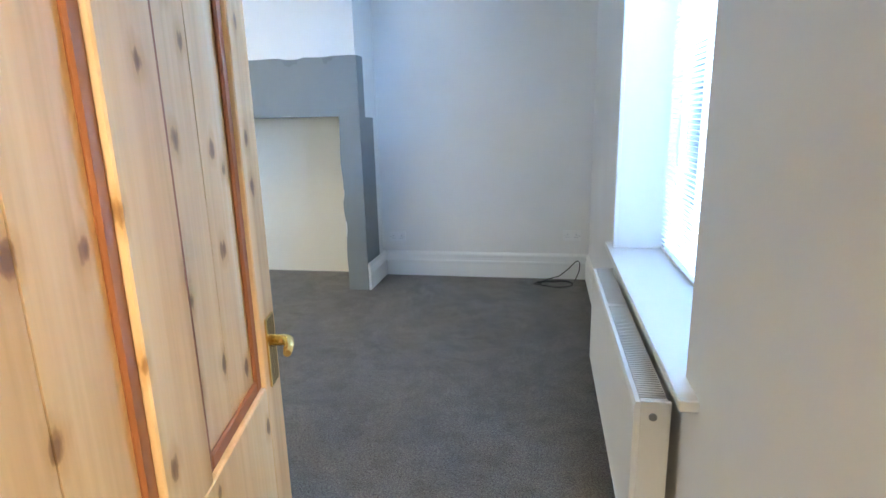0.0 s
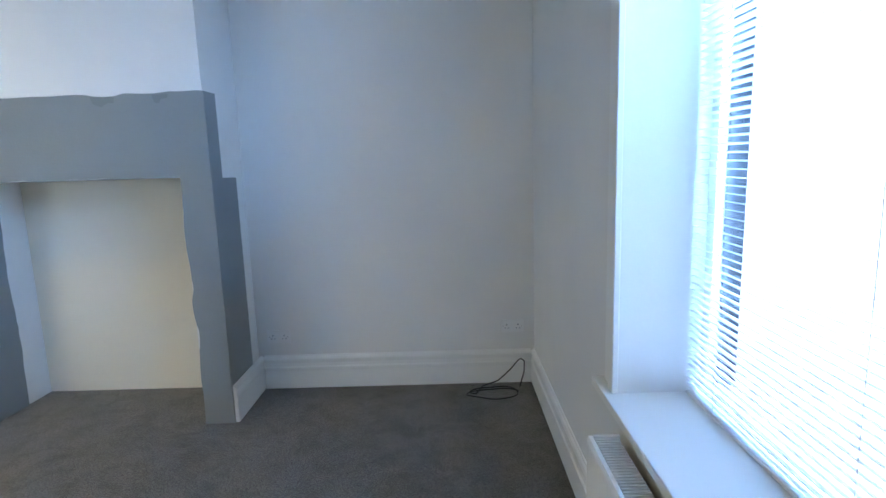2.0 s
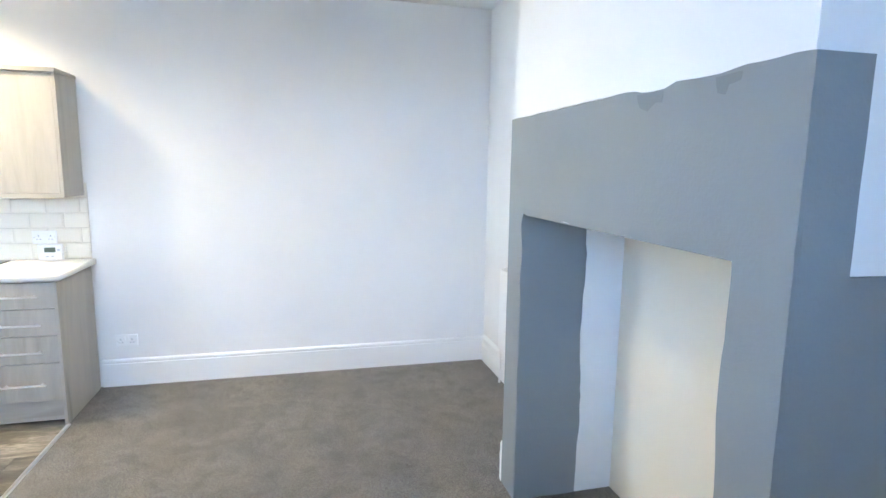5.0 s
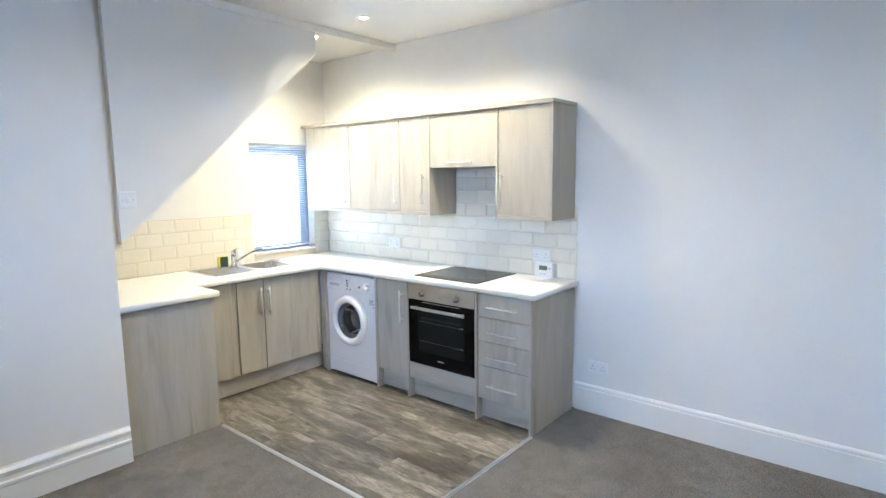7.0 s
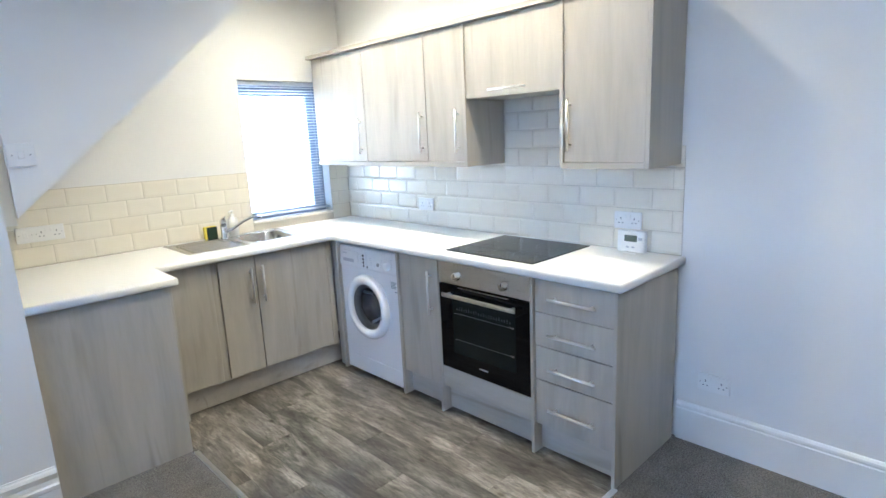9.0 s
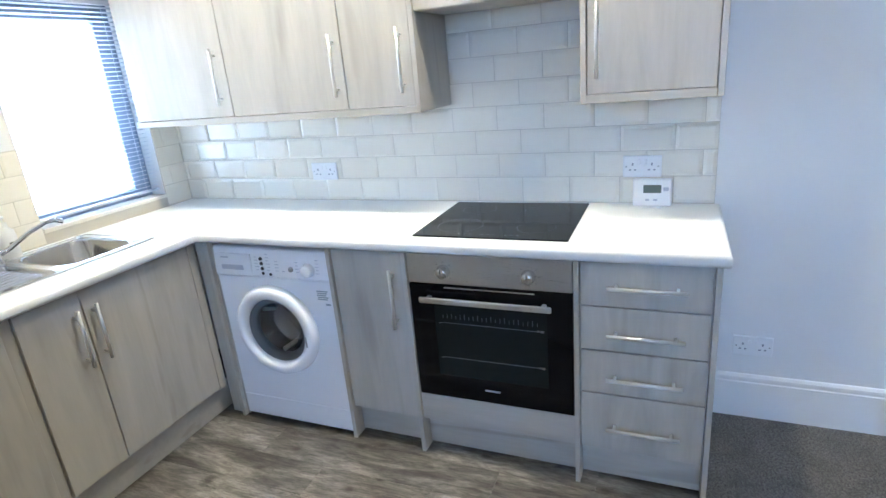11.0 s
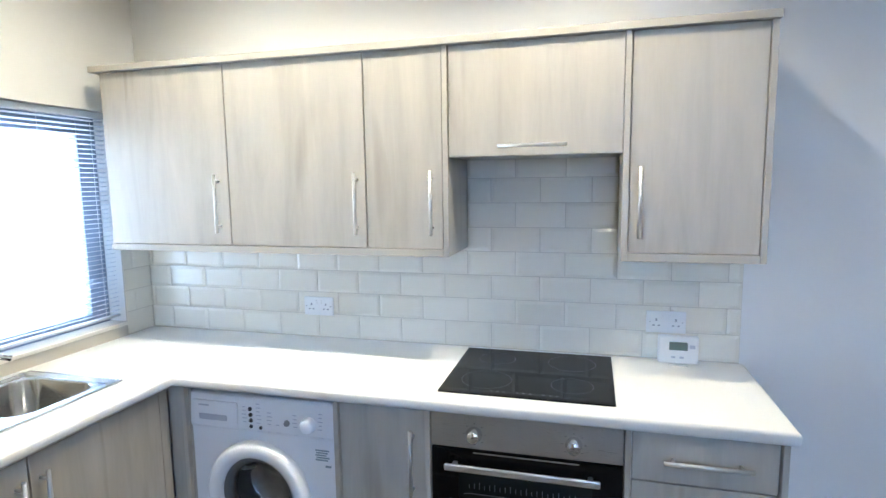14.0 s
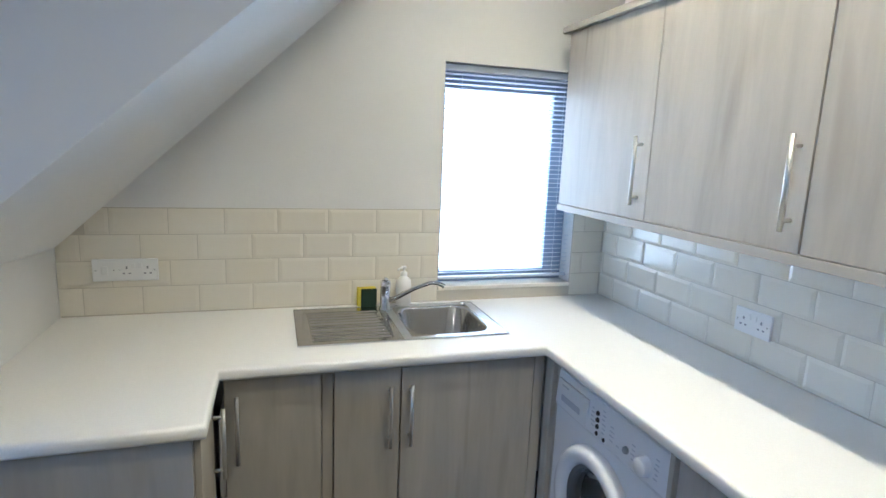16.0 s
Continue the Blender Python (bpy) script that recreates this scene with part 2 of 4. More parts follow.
def boxes(*items, bev=0.0):
    bm = bmesh.new()
    for it in items:
        box(*it, bev=bev, bm=bm)
    bmesh.ops.recalc_face_normals(bm, faces=bm.faces)
    return bm


def prism(poly, d0, d1, axis="y", bev=0.0):
    """A plan polygon pushed along an axis. poly: pairs in the two other axes, in the order x, y, z."""
    bm = bmesh.new()

    def at(p, d):
        return {"x": (d, p[0], p[1]), "y": (p[0], d, p[1]), "z": (p[0], p[1], d)}[axis]

    a = [bm.verts.new(at(p, d0)) for p in poly]
    b = [bm.verts.new(at(p, d1)) for p in poly]
    bm.faces.new(a)
    bm.faces.new(b[::-1])
    for i in range(len(poly)):
        j = (i + 1) % len(poly)
        bm.faces.new((a[i], b[i], b[j], a[j]))
    bmesh.ops.recalc_face_normals(bm, faces=bm.faces)
    if bev:
        bmesh.ops.bevel(bm, geom=bm.edges[:], offset=bev, segments=2, affect="EDGES", profile=0.5)
    return bm


def tube(points, r, seg=12, bm=None, cap=True):
    """A round bar along a line of points."""
    bm = bm or bmesh.new()
    pts = [Vector(p) for p in points]
    rings = []
    prev = None
    for i, p in enumerate(pts):
        d = (pts[min(i + 1, len(pts) - 1)] - pts[max(i - 1, 0)]).normalized()
        if prev is None:
            up = Vector((0, 0, 1)) if abs(d.z) < 0.9 else Vector((1, 0, 0))
            u = d.cross(up).normalized()
        else:
            u = (prev - d * prev.dot(d)).normalized()
        prev = u
        w = d.cross(u)
        rr = r[i] if isinstance(r, (list, tuple)) else r
        rings.append([bm.verts.new(p + (u * math.cos(a) + w * math.sin(a)) * rr) for a in [2 * math.pi * k / seg for k in range(seg)]])
    for a, b in zip(rings, rings[1:]):
        for k in range(seg):
            f = bm.faces.new((a[k], a[(k + 1) % seg], b[(k + 1) % seg], b[k]))
            f.smooth = True
    if cap:
        bm.faces.new(rings[0][::-1])
        bm.faces.new(rings[-1])
    bmesh.ops.recalc_face_normals(bm, faces=bm.faces)
    return bm


def lathe(profile, centre, axis="x", seg=40, cap=False):
    """Turned shape. profile: pairs (radius, distance along the axis)."""
    bm = bmesh.new()
    rings = []
    for r, d in profile:
        ring = []
        for k in range(seg):
            a = 2 * math.pi * k / seg
            c, s = r * math.cos(a), r * math.sin(a)
            p = {"x": (d, c, s), "y": (c, d, s), "z": (c, s, d)}[axis]
            ring.append(bm.verts.new(Vector(centre) + Vector(p)))
        rings.append(ring)
    for a, b in zip(rings, rings[1:]):
        for k in range(seg):
            f = bm.faces.new((a[k], a[(k + 1) % seg], b[(k + 1) % seg], b[k]))
            f.smooth = True
    if cap:
        bm.faces.new(rings[-1])
    bmesh.ops.remove_doubles(bm, verts=bm.verts, dist=1e-6)
    bmesh.ops.recalc_face_normals(bm, faces=bm.faces)
    return bm


def place_of(ob):
    p = Vector((0, 0, 0))
    while ob:
        p += ob.location
        ob = ob.parent
    return p


def mesh_object(name, bm, material, loc=(0, 0, 0)):
    me = bpy.data.meshes.new(name)
    bmesh.ops.translate(bm, verts=bm.verts, vec=-Vector(loc))
    bm.to_mesh(me)
    bm.free()
    me.materials.append(material)
    ob = new(name, me)
    ob.location = loc
    return ob


def part(name, bm, material, parent, label="", kind=""):
    """One mesh under a thing or a part, made in the place's own metres."""
    base = place_of(parent)
    ob = mesh_object(name, bm, material, base)
    ob.location = (0, 0, 0)
    ob.parent = parent
    return tagged(ob, label=label, kind=kind)


def thing(name, loc, label, category, group=""):
    ob = new(name)
    ob.empty_display_size = 0.05
    ob.location = loc
    return tagged(ob, label=label, category=category, group=group)


def solid(name, bm, material, loc, label, category, group=""):
    return tagged(mesh_object(name, bm, material, loc), label=label, category=category, group=group)


def structure(name, bm, material, label=""):
    return tagged(mesh_object(name, bm, material), label=label, kind="structure")


def piece(name, mesh, loc, parent):
    ob = new(name, mesh)
    ob.parent = parent
    ob.location = Vector(loc) - place_of(parent)
    return ob


# ---- the room ----
EAST, NORTH, SOUTH, TOP = 5.14, 5.58, 0.99, 3.0
WT = 0.935
WIN_Y0, WIN_Y1, WIN_Z0, WIN_Z1 = 2.375, 3.85, 0.68, 2.35
DOOR_X0, DOOR_X1, DOOR_H = 4.44, 5.13, 2.02

structure("floor", box(-0.3, 5.6, -0.5, 6.0, -0.2, -0.012), HALL, "concrete floor under the coverings")
wall_west = structure("wall_west", box(-0.3, 0.0, -0.4, 6.0, -0.1, TOP), WALL, "white painted plaster wall")
wall_sink = structure("wall_south", boxes((0, 0.175, -0.3, 0, -0.1, TOP), (0.845, 2.33, -0.3, 0, -0.1, TOP),
                      (0.175, 0.845, -0.3, 0, -0.1, 0.985), (0.175, 0.845, -0.3, 0, 1.985, TOP)), WALL, "white painted plaster wall with a window opening")
structure("wall_alcove_side", box(2.33, 2.45, -0.3, SOUTH, -0.1, TOP), WALL, "white painted plaster wall beside the worktop")
structure("wall_door", boxes((2.45, DOOR_X0, SOUTH - 0.12, SOUTH, -0.1, TOP), (DOOR_X1, EAST, SOUTH - 0.12, SOUTH, -0.1, TOP),
          (DOOR_X0, DOOR_X1, SOUTH - 0.12, SOUTH, DOOR_H, TOP)), WALL, "white painted plaster wall with a doorway")
structure("wall_north", boxes((0, 1.79, NORTH, NORTH + 0.3, -0.1, TOP), (3.36, EAST, NORTH, NORTH + 0.3, -0.1, TOP)), WALL, "white painted plaster wall of the alcoves")
structure("wall_east", boxes((EAST, EAST + 0.34, -0.9, WIN_Y0, -0.1, TOP), (EAST, EAST + 0.34, WIN_Y1, 6.0, -0.1, TOP),
          (EAST, EAST + 0.34, WIN_Y0, WIN_Y1, -0.1, WIN_Z0 - 0.03), (EAST, EAST + 0.34, WIN_Y0, WIN_Y1, WIN_Z1, TOP)), WALL, "white painted plaster wall with a deep window opening")
structure("wall_hall", boxes((2.9, 3.0, -0.9, SOUTH - 0.12, -0.1, TOP), (2.9, EAST, -1.0, -0.9, -0.1, TOP)), HALL, "plain hall walls behind the doorway")
structure("ceiling", boxes((-0.1, EAST, 0.99, 5.9, CEIL, TOP + 0.05), (-0.1, 2.4, -0.2, 0.95, CEIL - 0.02, TOP + 0.05), (2.4, EAST, -0.95, 0.99, CEIL, TOP + 0.05),
          (0, 2.33, 0.95, 0.99, CEIL - 0.05, TOP + 0.05)), CEILP, "white painted ceiling with a step over the kitchen")


CH0, CH1, CHY = 1.79, 3.36, 5.10
structure("chimney_breast", prism([(CH0, -0.1), (1.95, -0.1), (1.95, 1.39), (3.205, 1.39), (3.205, -0.1), (CH1, -0.1), (CH1, TOP), (CH0, TOP)], CHY, NORTH + 0.3, "y"),
          WALL, "white plaster chimney breast around an open fireplace recess")
structure("recess_back", box(1.952, 3.203, NORTH + 0.03, NORTH + 0.29, 0.0, 1.388), CREAM, "cream painted board closing the back of the fireplace")


def wavy_slab(axis_poly, normal_axis, at, thick, step=0.04, amp=0.003, seed=0.0):
    """A painted patch with an uneven outline, a few millimetres proud of the plaster."""
    pts = []
    n = len(axis_poly)
    for i in range(n):
        a, b = Vector(axis_poly[i]), Vector(axis_poly[(i + 1) % n])
        k = max(1, int((b - a).length / step))
        for j in range(k):
            p = a.lerp(b, j / k)
            if j:
                d = (b - a).normalized()
                p = p + Vector((-d.y, d.x)) * noise.noise(Vector((p.x * 7, p.y * 7, seed))) * amp
            pts.append((p.x, p.y))
    return prism(pts, at, at + thick, normal_axis)


surround = thing("fireplace_surround", ((CH0 + CH1) / 2, CHY - 0.01, 0), "rough grey painted masonry fireplace surround on the chimney breast", "fireplace surround")
part("lintel", wavy_slab([(CH0 - 0.008, 1.39), (CH1 + 0.012, 1.39), (CH1 + 0.012, 1.825), (3.20, 1.827), (3.12, 1.819), (2.96, 1.824), (2.91, 1.811), (2.80, 1.813), (2.76, 1.822), (2.3, 1.82), (CH0 - 0.008, 1.815)],
                        "y", CHY - 0.012, 0.012, 0.04, 0.006, 1.0), GREY, surround, "grey painted lintel with chipped top edge")
CHIPPED = paint("worn_grey_paint", (0.205, 0.224, 0.23), 0.85, 0.9, 0.14)
for n, pts in enumerate(([(2.785, 1.808), (2.80, 1.772), (2.84, 1.757), (2.875, 1.778), (2.905, 1.775), (2.91, 1.806)], [(3.105, 1.812), (3.115, 1.775), (3.14, 1.768), (3.15, 1.79), (3.185, 1.795), (3.19, 1.814)])):
    part("chip", wavy_slab(pts, "y", CHY - 0.0128, 0.003, 0.012, 0.006, 7.0 + n), CHIPPED, surround, "worn dark patch in the grey paint")
part("plaster_edge", wavy_slab([(CH0, 1.816), (2.3, 1.821), (2.76, 1.823), (2.80, 1.814), (2.91, 1.812), (2.96, 1.825), (3.12, 1.820), (3.20, 1.828), (CH1 + 0.006, 1.826), (CH1 + 0.006, 1.845), (CH0, 1.836)], "y", CHY - 0.008, 0.009, 0.05, 0.002, 1.5), WALL, surround, "white plaster edge above the grey paint")
part("jamb", wavy_slab([(CH0 - 0.008, 0.0), (1.95, 0.0), (1.95, 1.40), (CH0 - 0.008, 1.40)], "y", CHY - 0.0112, 0.0112, 0.05, 0.002, 2.0), GREY, surround)
part("jamb", wavy_slab([(3.205, 0.0), (CH1 + 0.012, 0.0), (CH1 + 0.012, 1.40), (3.205, 1.40), (3.2055, 1.2), (3.20, 1.0), (3.215, 0.78), (3.20, 0.72), (3.205, 0.62), (3.22, 0.55), (3.205, 0.3)], "y", CHY - 0.0112, 0.0112, 0.04, 0.006, 3.0), GREY, surround)
part("side_panel", wavy_slab([(CHY, 0.0), (5.43, 0.0), (5.43, 1.37), (5.235, 1.375), (5.235, 1.825), (CHY, 1.825)], "x", CH1, 0.012, 0.05, 0.003, 4.0), GREY, surround, "dark grey stepped paint on the chimney side")
part("reveal", wavy_slab([(CHY - 0.0115, 0.0), (5.41, 0.0), (5.42, 0.5), (5.40, 0.8), (5.415, 1.2), (5.40, 1.388), (CHY - 0.0115, 1.388)], "x", 1.948, 0.006, 0.04, 0.01, 5.0), GREY, surround)
part("reveal", wavy_slab([(CHY, 0.0), (5.42, 0.0), (5.40, 0.7), (5.42, 1.388), (CHY, 1.388)], "x", 3.2059, 0.006, 0.04, 0.01, 6.0), GREY, surround)
part("soffit", box(1.956, 3.199, CHY, 5.40, 1.384, 1.39), GREY, surround)

# stairs over the sink: the sloping underside and its side
soffit_mesh = prism([(2.33, 1.262), (0.84, 2.59), (0.84, CEIL + 0.02), (2.33, CEIL + 0.02)], -0.02, 0.925, "y")
for v in soffit_mesh.verts:
    if v.co.y < 0 and v.co.z < 1.5:
        v.co.z = 1.20
structure("stair_soffit", soffit_mesh, WALL, "white sloping underside of the stairs")
structure("stair_side", prism([(2.285, 1.302), (0.835, 2.592), (0.835, CEIL + 0.01), (2.285, CEIL + 0.01)], 0.925, 0.975, "y"), WALL, "white painted side of the stairs above the kitchen")
structure("trim", box(2.285, 2.331, 0.922, 0.930, 1.27, CEIL), WALL, "recessed strip between wall and stair side")

# floor coverings
VX, VY = 1.745, 2.71
structure("carpet_floor", boxes((VX, EAST, -0.9, NORTH, -0.012, 0.0), (0, VX, VY, NORTH, -0.012, 0.0), (1.95, 3.205, NORTH, NORTH + 0.03, -0.012, 0.0)), CARPET, "dark grey-brown cut pile carpet")
strip = thing("threshold_strip", (VX, 1.83, 0), "brushed metal threshold strip between carpet and vinyl floor", "threshold strip")


def strip_bar(x0, y0, x1, y1):
    w = 0.016
    if x0 == x1:
        return prism([(x0 - w, -0.004), (x0 - w * 0.6, 0.004), (x0 + w * 0.6, 0.006), (x0 + w, 0.0)], y0, y1, "y")
    return prism([(y0 - w, -0.004), (y0 - w * 0.6, 0.004), (y0 + w * 0.6, 0.006), (y0 + w, 0.0)], x0, x1, "x")


part("bar", strip_bar(VX, 0.97, VX, VY + 0.012), ALU, strip)
part("bar", strip_bar(0.60, VY, VX - 0.016, VY), ALU, strip)


def skirting(name, p0, p1, inward, label="white gloss moulded skirting board", plain=False):
    """p0 to p1 along the wall; inward: the way into the room."""
    prof = [(0, 0), (0.021, 0), (0.021, 0.118), (0.024, 0.124), (0.025, 0.140), (0.019, 0.148), (0.017, 0.168), (0.020, 0.184),
            (0.022, 0.194), (0.016, 0.206), (0.008, 0.212), (0.006, 0.218), (0, 0.218)]
    if plain:
        prof = [(0, 0), (0.017, 0), (0.017, 0.165), (0.013, 0.170), (0.013, 0.174), (0.017, 0.179), (0.016, 0.190), (0.010, 0.197), (0.006, 0.200), (0, 0.200)]
    if p0[1] == p1[1]:
        bm = prism([(p0[1] + inward * d, z) for d, z in prof], p0[0], p1[0], "x")
    else:
        bm = prism([(p0[0] + inward * d, z) for d, z in prof], p0[1], p1[1], "y")
    return structure(name, bm, GLOSSW, label)


skirting("skirting_south", (2.335, SOUTH), (DOOR_X0 - 0.09, SOUTH), 1)
skirting("skirting_west", (0, VY + 0.012), (0, NORTH), 1, "white gloss flat skirting board with a beaded top", True)
skirting("skirting_north_alcove", (0.024, NORTH), (CH0 - 0.024, NORTH), -1)
skirting("skirting_chimney_side", (CH0 - 0.012, CHY - 0.012), (CH0 - 0.012, NORTH), -1)
skirting("skirting_chimney_flank", (CH1 + 0.012, CHY + 0.0), (CH1 + 0.012, NORTH), 1)
skirting("skirting_window_alcove", (CH1 + 0.036, NORTH), (EAST - 0.024, NORTH), -1)
skirting("skirting_east", (EAST, SOUTH + 0.002), (EAST, NORTH), -1)

# the big window
win = tagged(new("window_1"), kind="structure", label="white framed window with a white slatted blind")
win.location = (5.42, (WIN_Y0 + WIN_Y1) / 2, WIN_Z0)


def frame_bars(axis, a0, a1, z0, z1, d0, d1, w):
    if axis == "y":
        return boxes((d0, d1, a0, a0 + w, z0, z1), (d0, d1, a1 - w, a1, z0, z1), (d0, d1, a0 + w, a1 - w, z0, z0 + w), (d0, d1, a0 + w, a1 - w, z1 - w, z1), bev=0.003)
    return boxes((a0, a0 + w, d0, d1, z0, z1), (a1 - w, a1, d0, d1, z0, z1), (a0 + w, a1 - w, d0, d1, z0, z0 + w), (a0 + w, a1 - w, d0, d1, z1 - w, z1), bev=0.003)


part("window_frame", frame_bars("y", WIN_Y0, WIN_Y1, WIN_Z0, WIN_Z1, 5.40, 5.46, 0.05), FRAMEW, win)
for a, b in ((WIN_Y0 + 0.05, WIN_Y1 - 0.05),):
    g = part("pane", box(5.425, 5.431, a, b, WIN_Z0 + 0.05, WIN_Z1 - 0.05), GLASS, win)
    g.visible_shadow = False
structure("window_sill", box(EAST - 0.045, 5.40, WIN_Y0 - 0.135, WIN_Y1 + 0.15, WIN_Z0 - 0.03, WIN_Z0, 0.004, 2), GLOSSW, "white gloss painted deep window board")
structure("window_architrave", boxes((EAST - 0.008, EAST + 0.001, WIN_Y1 + 0.045, WIN_Y1 + 0.12, WIN_Z0, WIN_Z1 + 0.1), (EAST - 0.020, EAST + 0.001, WIN_Y1 - 0.002, WIN_Y1 + 0.045, WIN_Z0, WIN_Z1),
          bev=0.003), GLOSSW, "narrow white painted trim round the window opening")


def blind(name, axis, a0, a1, z0, z1, d, width, pitch, tilt, SLAT):
    """Slatted blind that fills an opening. axis: the way the slats run."""
    centre = (d, (a0 + a1) / 2, z0) if axis == "y" else ((a0 + a1) / 2, d, z0)
    b = thing(name, centre, "white metal slatted blind hanging closed to the sill with slats open", "blind")
    h = width / 2

    def bar(zc0, zc1, w):
        return box(d - w, d + w, a0, a1, zc0, zc1, 0.002) if axis == "y" else box(a0, a1, d - w, d + w, zc0, zc1, 0.002)

    part("headrail", bar(z1 - 0.028, z1, 0.014), SLAT, b)
    part("bottom_rail", bar(z0, z0 + 0.012, 0.012), SLAT, b)
    bm = bmesh.new()
    cs, sn = math.cos(tilt), math.sin(tilt)
    prof = [(-h * cs, -h * sn), (0, 0.0016), (h * cs, h * sn)]
    rows = [[bm.verts.new((d + p[0], q, p[1]) if axis == "y" else (q, d + p[0], p[1])) for q in (a0, a1)] for p in prof]
    for r, s in zip(rows, rows[1:]):
        bm.faces.new((r[0], r[1], s[1], s[0]))
    low = bmesh.ops.extrude_face_region(bm, geom=bm.faces[:])
    for v in [g for g in low["geom"] if isinstance(g, bmesh.types.BMVert)]:
        v.co.z -= 0.0006
    bmesh.ops.recalc_face_normals(bm, faces=bm.faces)
    me = bpy.data.meshes.new("slat")
    bmesh.ops.translate(bm, verts=bm.verts, vec=(-centre[0], -centre[1], 0))
    bm.to_mesh(me)
    bm.free()
    me.materials.append(SLAT)
    z = z0 + 0.03
    while z < z1 - 0.035:
        s = new("slat", me)
        s.parent = b
        s.location = (0, 0, z - centre[2])
        z += pitch
    for q in (0.12, 0.5, 0.88):
        c = a0 + (a1 - a0) * q
        p = (d - h * 0.9, c) if axis == "y" else (c, d + h * 0.9)
        part("cord", box(p[0] - 0.0008, p[0] + 0.0008, p[1] - 0.0008, p[1] + 0.0008, z0, z1), SLAT, b)
    return b


blind("window_blind", "y", WIN_Y0 + 0.01, WIN_Y1 - 0.012, WIN_Z0 + 0.002, WIN_Z1, 5.365, 0.025, 0.022, radians(-12), SLAT)

# kitchen window
win2 = tagged(new("window_2"), kind="structure", label="small kitchen window with a pale slatted blind")
win2.location = (0.525, -0.2, 0.985)
# the frame's grey-blue holds the shade of its backlit inner side
part("window_frame", boxes((0.176, 0.275, -0.15, -0.09, 0.986, 1.984), (0.812, 0.844, -0.15, -0.09, 0.986, 1.984), (0.275, 0.812, -0.15, -0.09, 0.986, 1.055), (0.275, 0.812, -0.15, -0.09, 1.885, 1.984), bev=0.003), Mat("window_frame_backlit", (0.22, 0.27, 0.36), 0.4).m, win2)
g = part("pane", box(0.27, 0.815, -0.125, -0.119, 1.05, 1.89), GLASS, win2)
g.visible_shadow = False
structure("window_sill_kitchen", box(0.176, 0.844, -0.09, 0.012, 0.985, 1.005, 0.004, 2), TILE, "tiled window sill behind the sink")
blind("kitchen_blind", "x", 0.182, 0.838, 1.03, 1.982, -0.035, 0.025, 0.021, radians(8), SLAT_BACKLIT)
SKYGLOW = glow("bright_overcast", (0.86, 0.93, 1.0), 3.2)
SKYROOM = glow("bright_overcast_side", (0.90, 0.95, 1.0), 2.1)
structure("backdrop", box(10.0, 10.1, -8, 30, -6, 14), SKYROOM, "plain bright overcast backdrop outside the large window")
structure("backdrop_kitchen", box(-3, 4, -4.1, -4.0, -3, 6), SKYGLOW, "plain bright overcast backdrop outside the kitchen window")
# near-black strip added for the frame side's silhouette against the bright sky
structure("window_side_silhouette", box(5.432, 5.492, 3.794, 3.849, WIN_Z0 + 0.04, WIN_Z1 - 0.04, 0.003), Mat("window_side_shade", (0.010, 0.014, 0.020), 0.8, 0, 0.1).m, "dark strip standing for the backlit side of the large window frame")


# ---- door and frame ----
def make_door():
    w, h, t = 0.70, 1.98, 0.04
    d = tagged(new("door_1"), label="open stripped pine four-panel door with brass handle", kind="structure")
    st, mid = 0.078, 0.10
    zr = [(0.0, 0.20), (0.76, 0.96), (1.87, 1.98)]

    def p(name, bm, m, label="", parent=None):
        return part(name, bm, m, parent or d, label)

    part("stile", box(0, 0.086, -t / 2, t / 2, 0, h, 0.002), PINE, d)
    part("stile", box(w - st, w, -t / 2, t / 2, 0, h, 0.002), PINE, d)
    for a, b in zr:
        part("rail", box(0.086, w - st, -t / 2, t / 2, a, b, 0.002), PINE, d)
    for a, b in ((0.20, 0.76), (0.96, 1.87)):
        part("muntin", box((w - mid) / 2, (w + mid) / 2, -t / 2, t / 2, a, b, 0.002), PINE, d)
        for x0, x1 in ((0.086, (w - mid) / 2), ((w + mid) / 2, w - st)):
            xm = (x0 + x1) / 2
            part("panel", boxes((x0 - 0.001, xm - 0.0012, -0.007, 0.007, a - 0.001, b + 0.001), (xm + 0.0012, x1 + 0.001, -0.007, 0.007, a - 0.001, b + 0.001), (xm - 0.0012, xm + 0.0012, -0.005, 0.005, a, b)), PINE, d)
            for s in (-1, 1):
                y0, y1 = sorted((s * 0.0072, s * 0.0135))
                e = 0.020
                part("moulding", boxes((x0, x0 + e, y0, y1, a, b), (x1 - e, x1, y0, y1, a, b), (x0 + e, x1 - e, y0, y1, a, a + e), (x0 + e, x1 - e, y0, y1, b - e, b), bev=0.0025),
                     PINED, d, "panel moulding with its shaded face put into the dark colour")
    for s in (-1, 1):
        hz = 1.004
        y = s * t / 2
        hd = part("door_handle", box(w - 0.058, w - 0.018, min(y, y + s * 0.004), max(y, y + s * 0.004), hz - 0.055, hz + 0.055, 0.0015), BRASS, d, "brass lever handle on a plate")
        part("lever", tube([(w - 0.038, y + s * 0.004, hz + 0.015), (w - 0.038, y + s * 0.022, hz + 0.015), (w - 0.043, y + s * 0.030, hz + 0.015), (w - 0.058, y + s * 0.034, hz + 0.013), (w - 0.080, y + s * 0.036, hz + 0.010)],
                           [0.009, 0.009, 0.009, 0.008, 0.006]), BRASS, hd)
    part("latch", box(w, w + 0.002, -0.012, 0.012, 0.95, 1.09), BRASS, d)
    for z in (0.2, 1.7):
        part("hinge", tube([(-0.004, 0.022, z), (-0.004, 0.022, z + 0.09)], 0.006), BRASS, d)
    d.matrix_world = pose(DOOR_X0 + 0.040, SOUTH + 0.045, 0.012, 0, 0, 103)
    return d


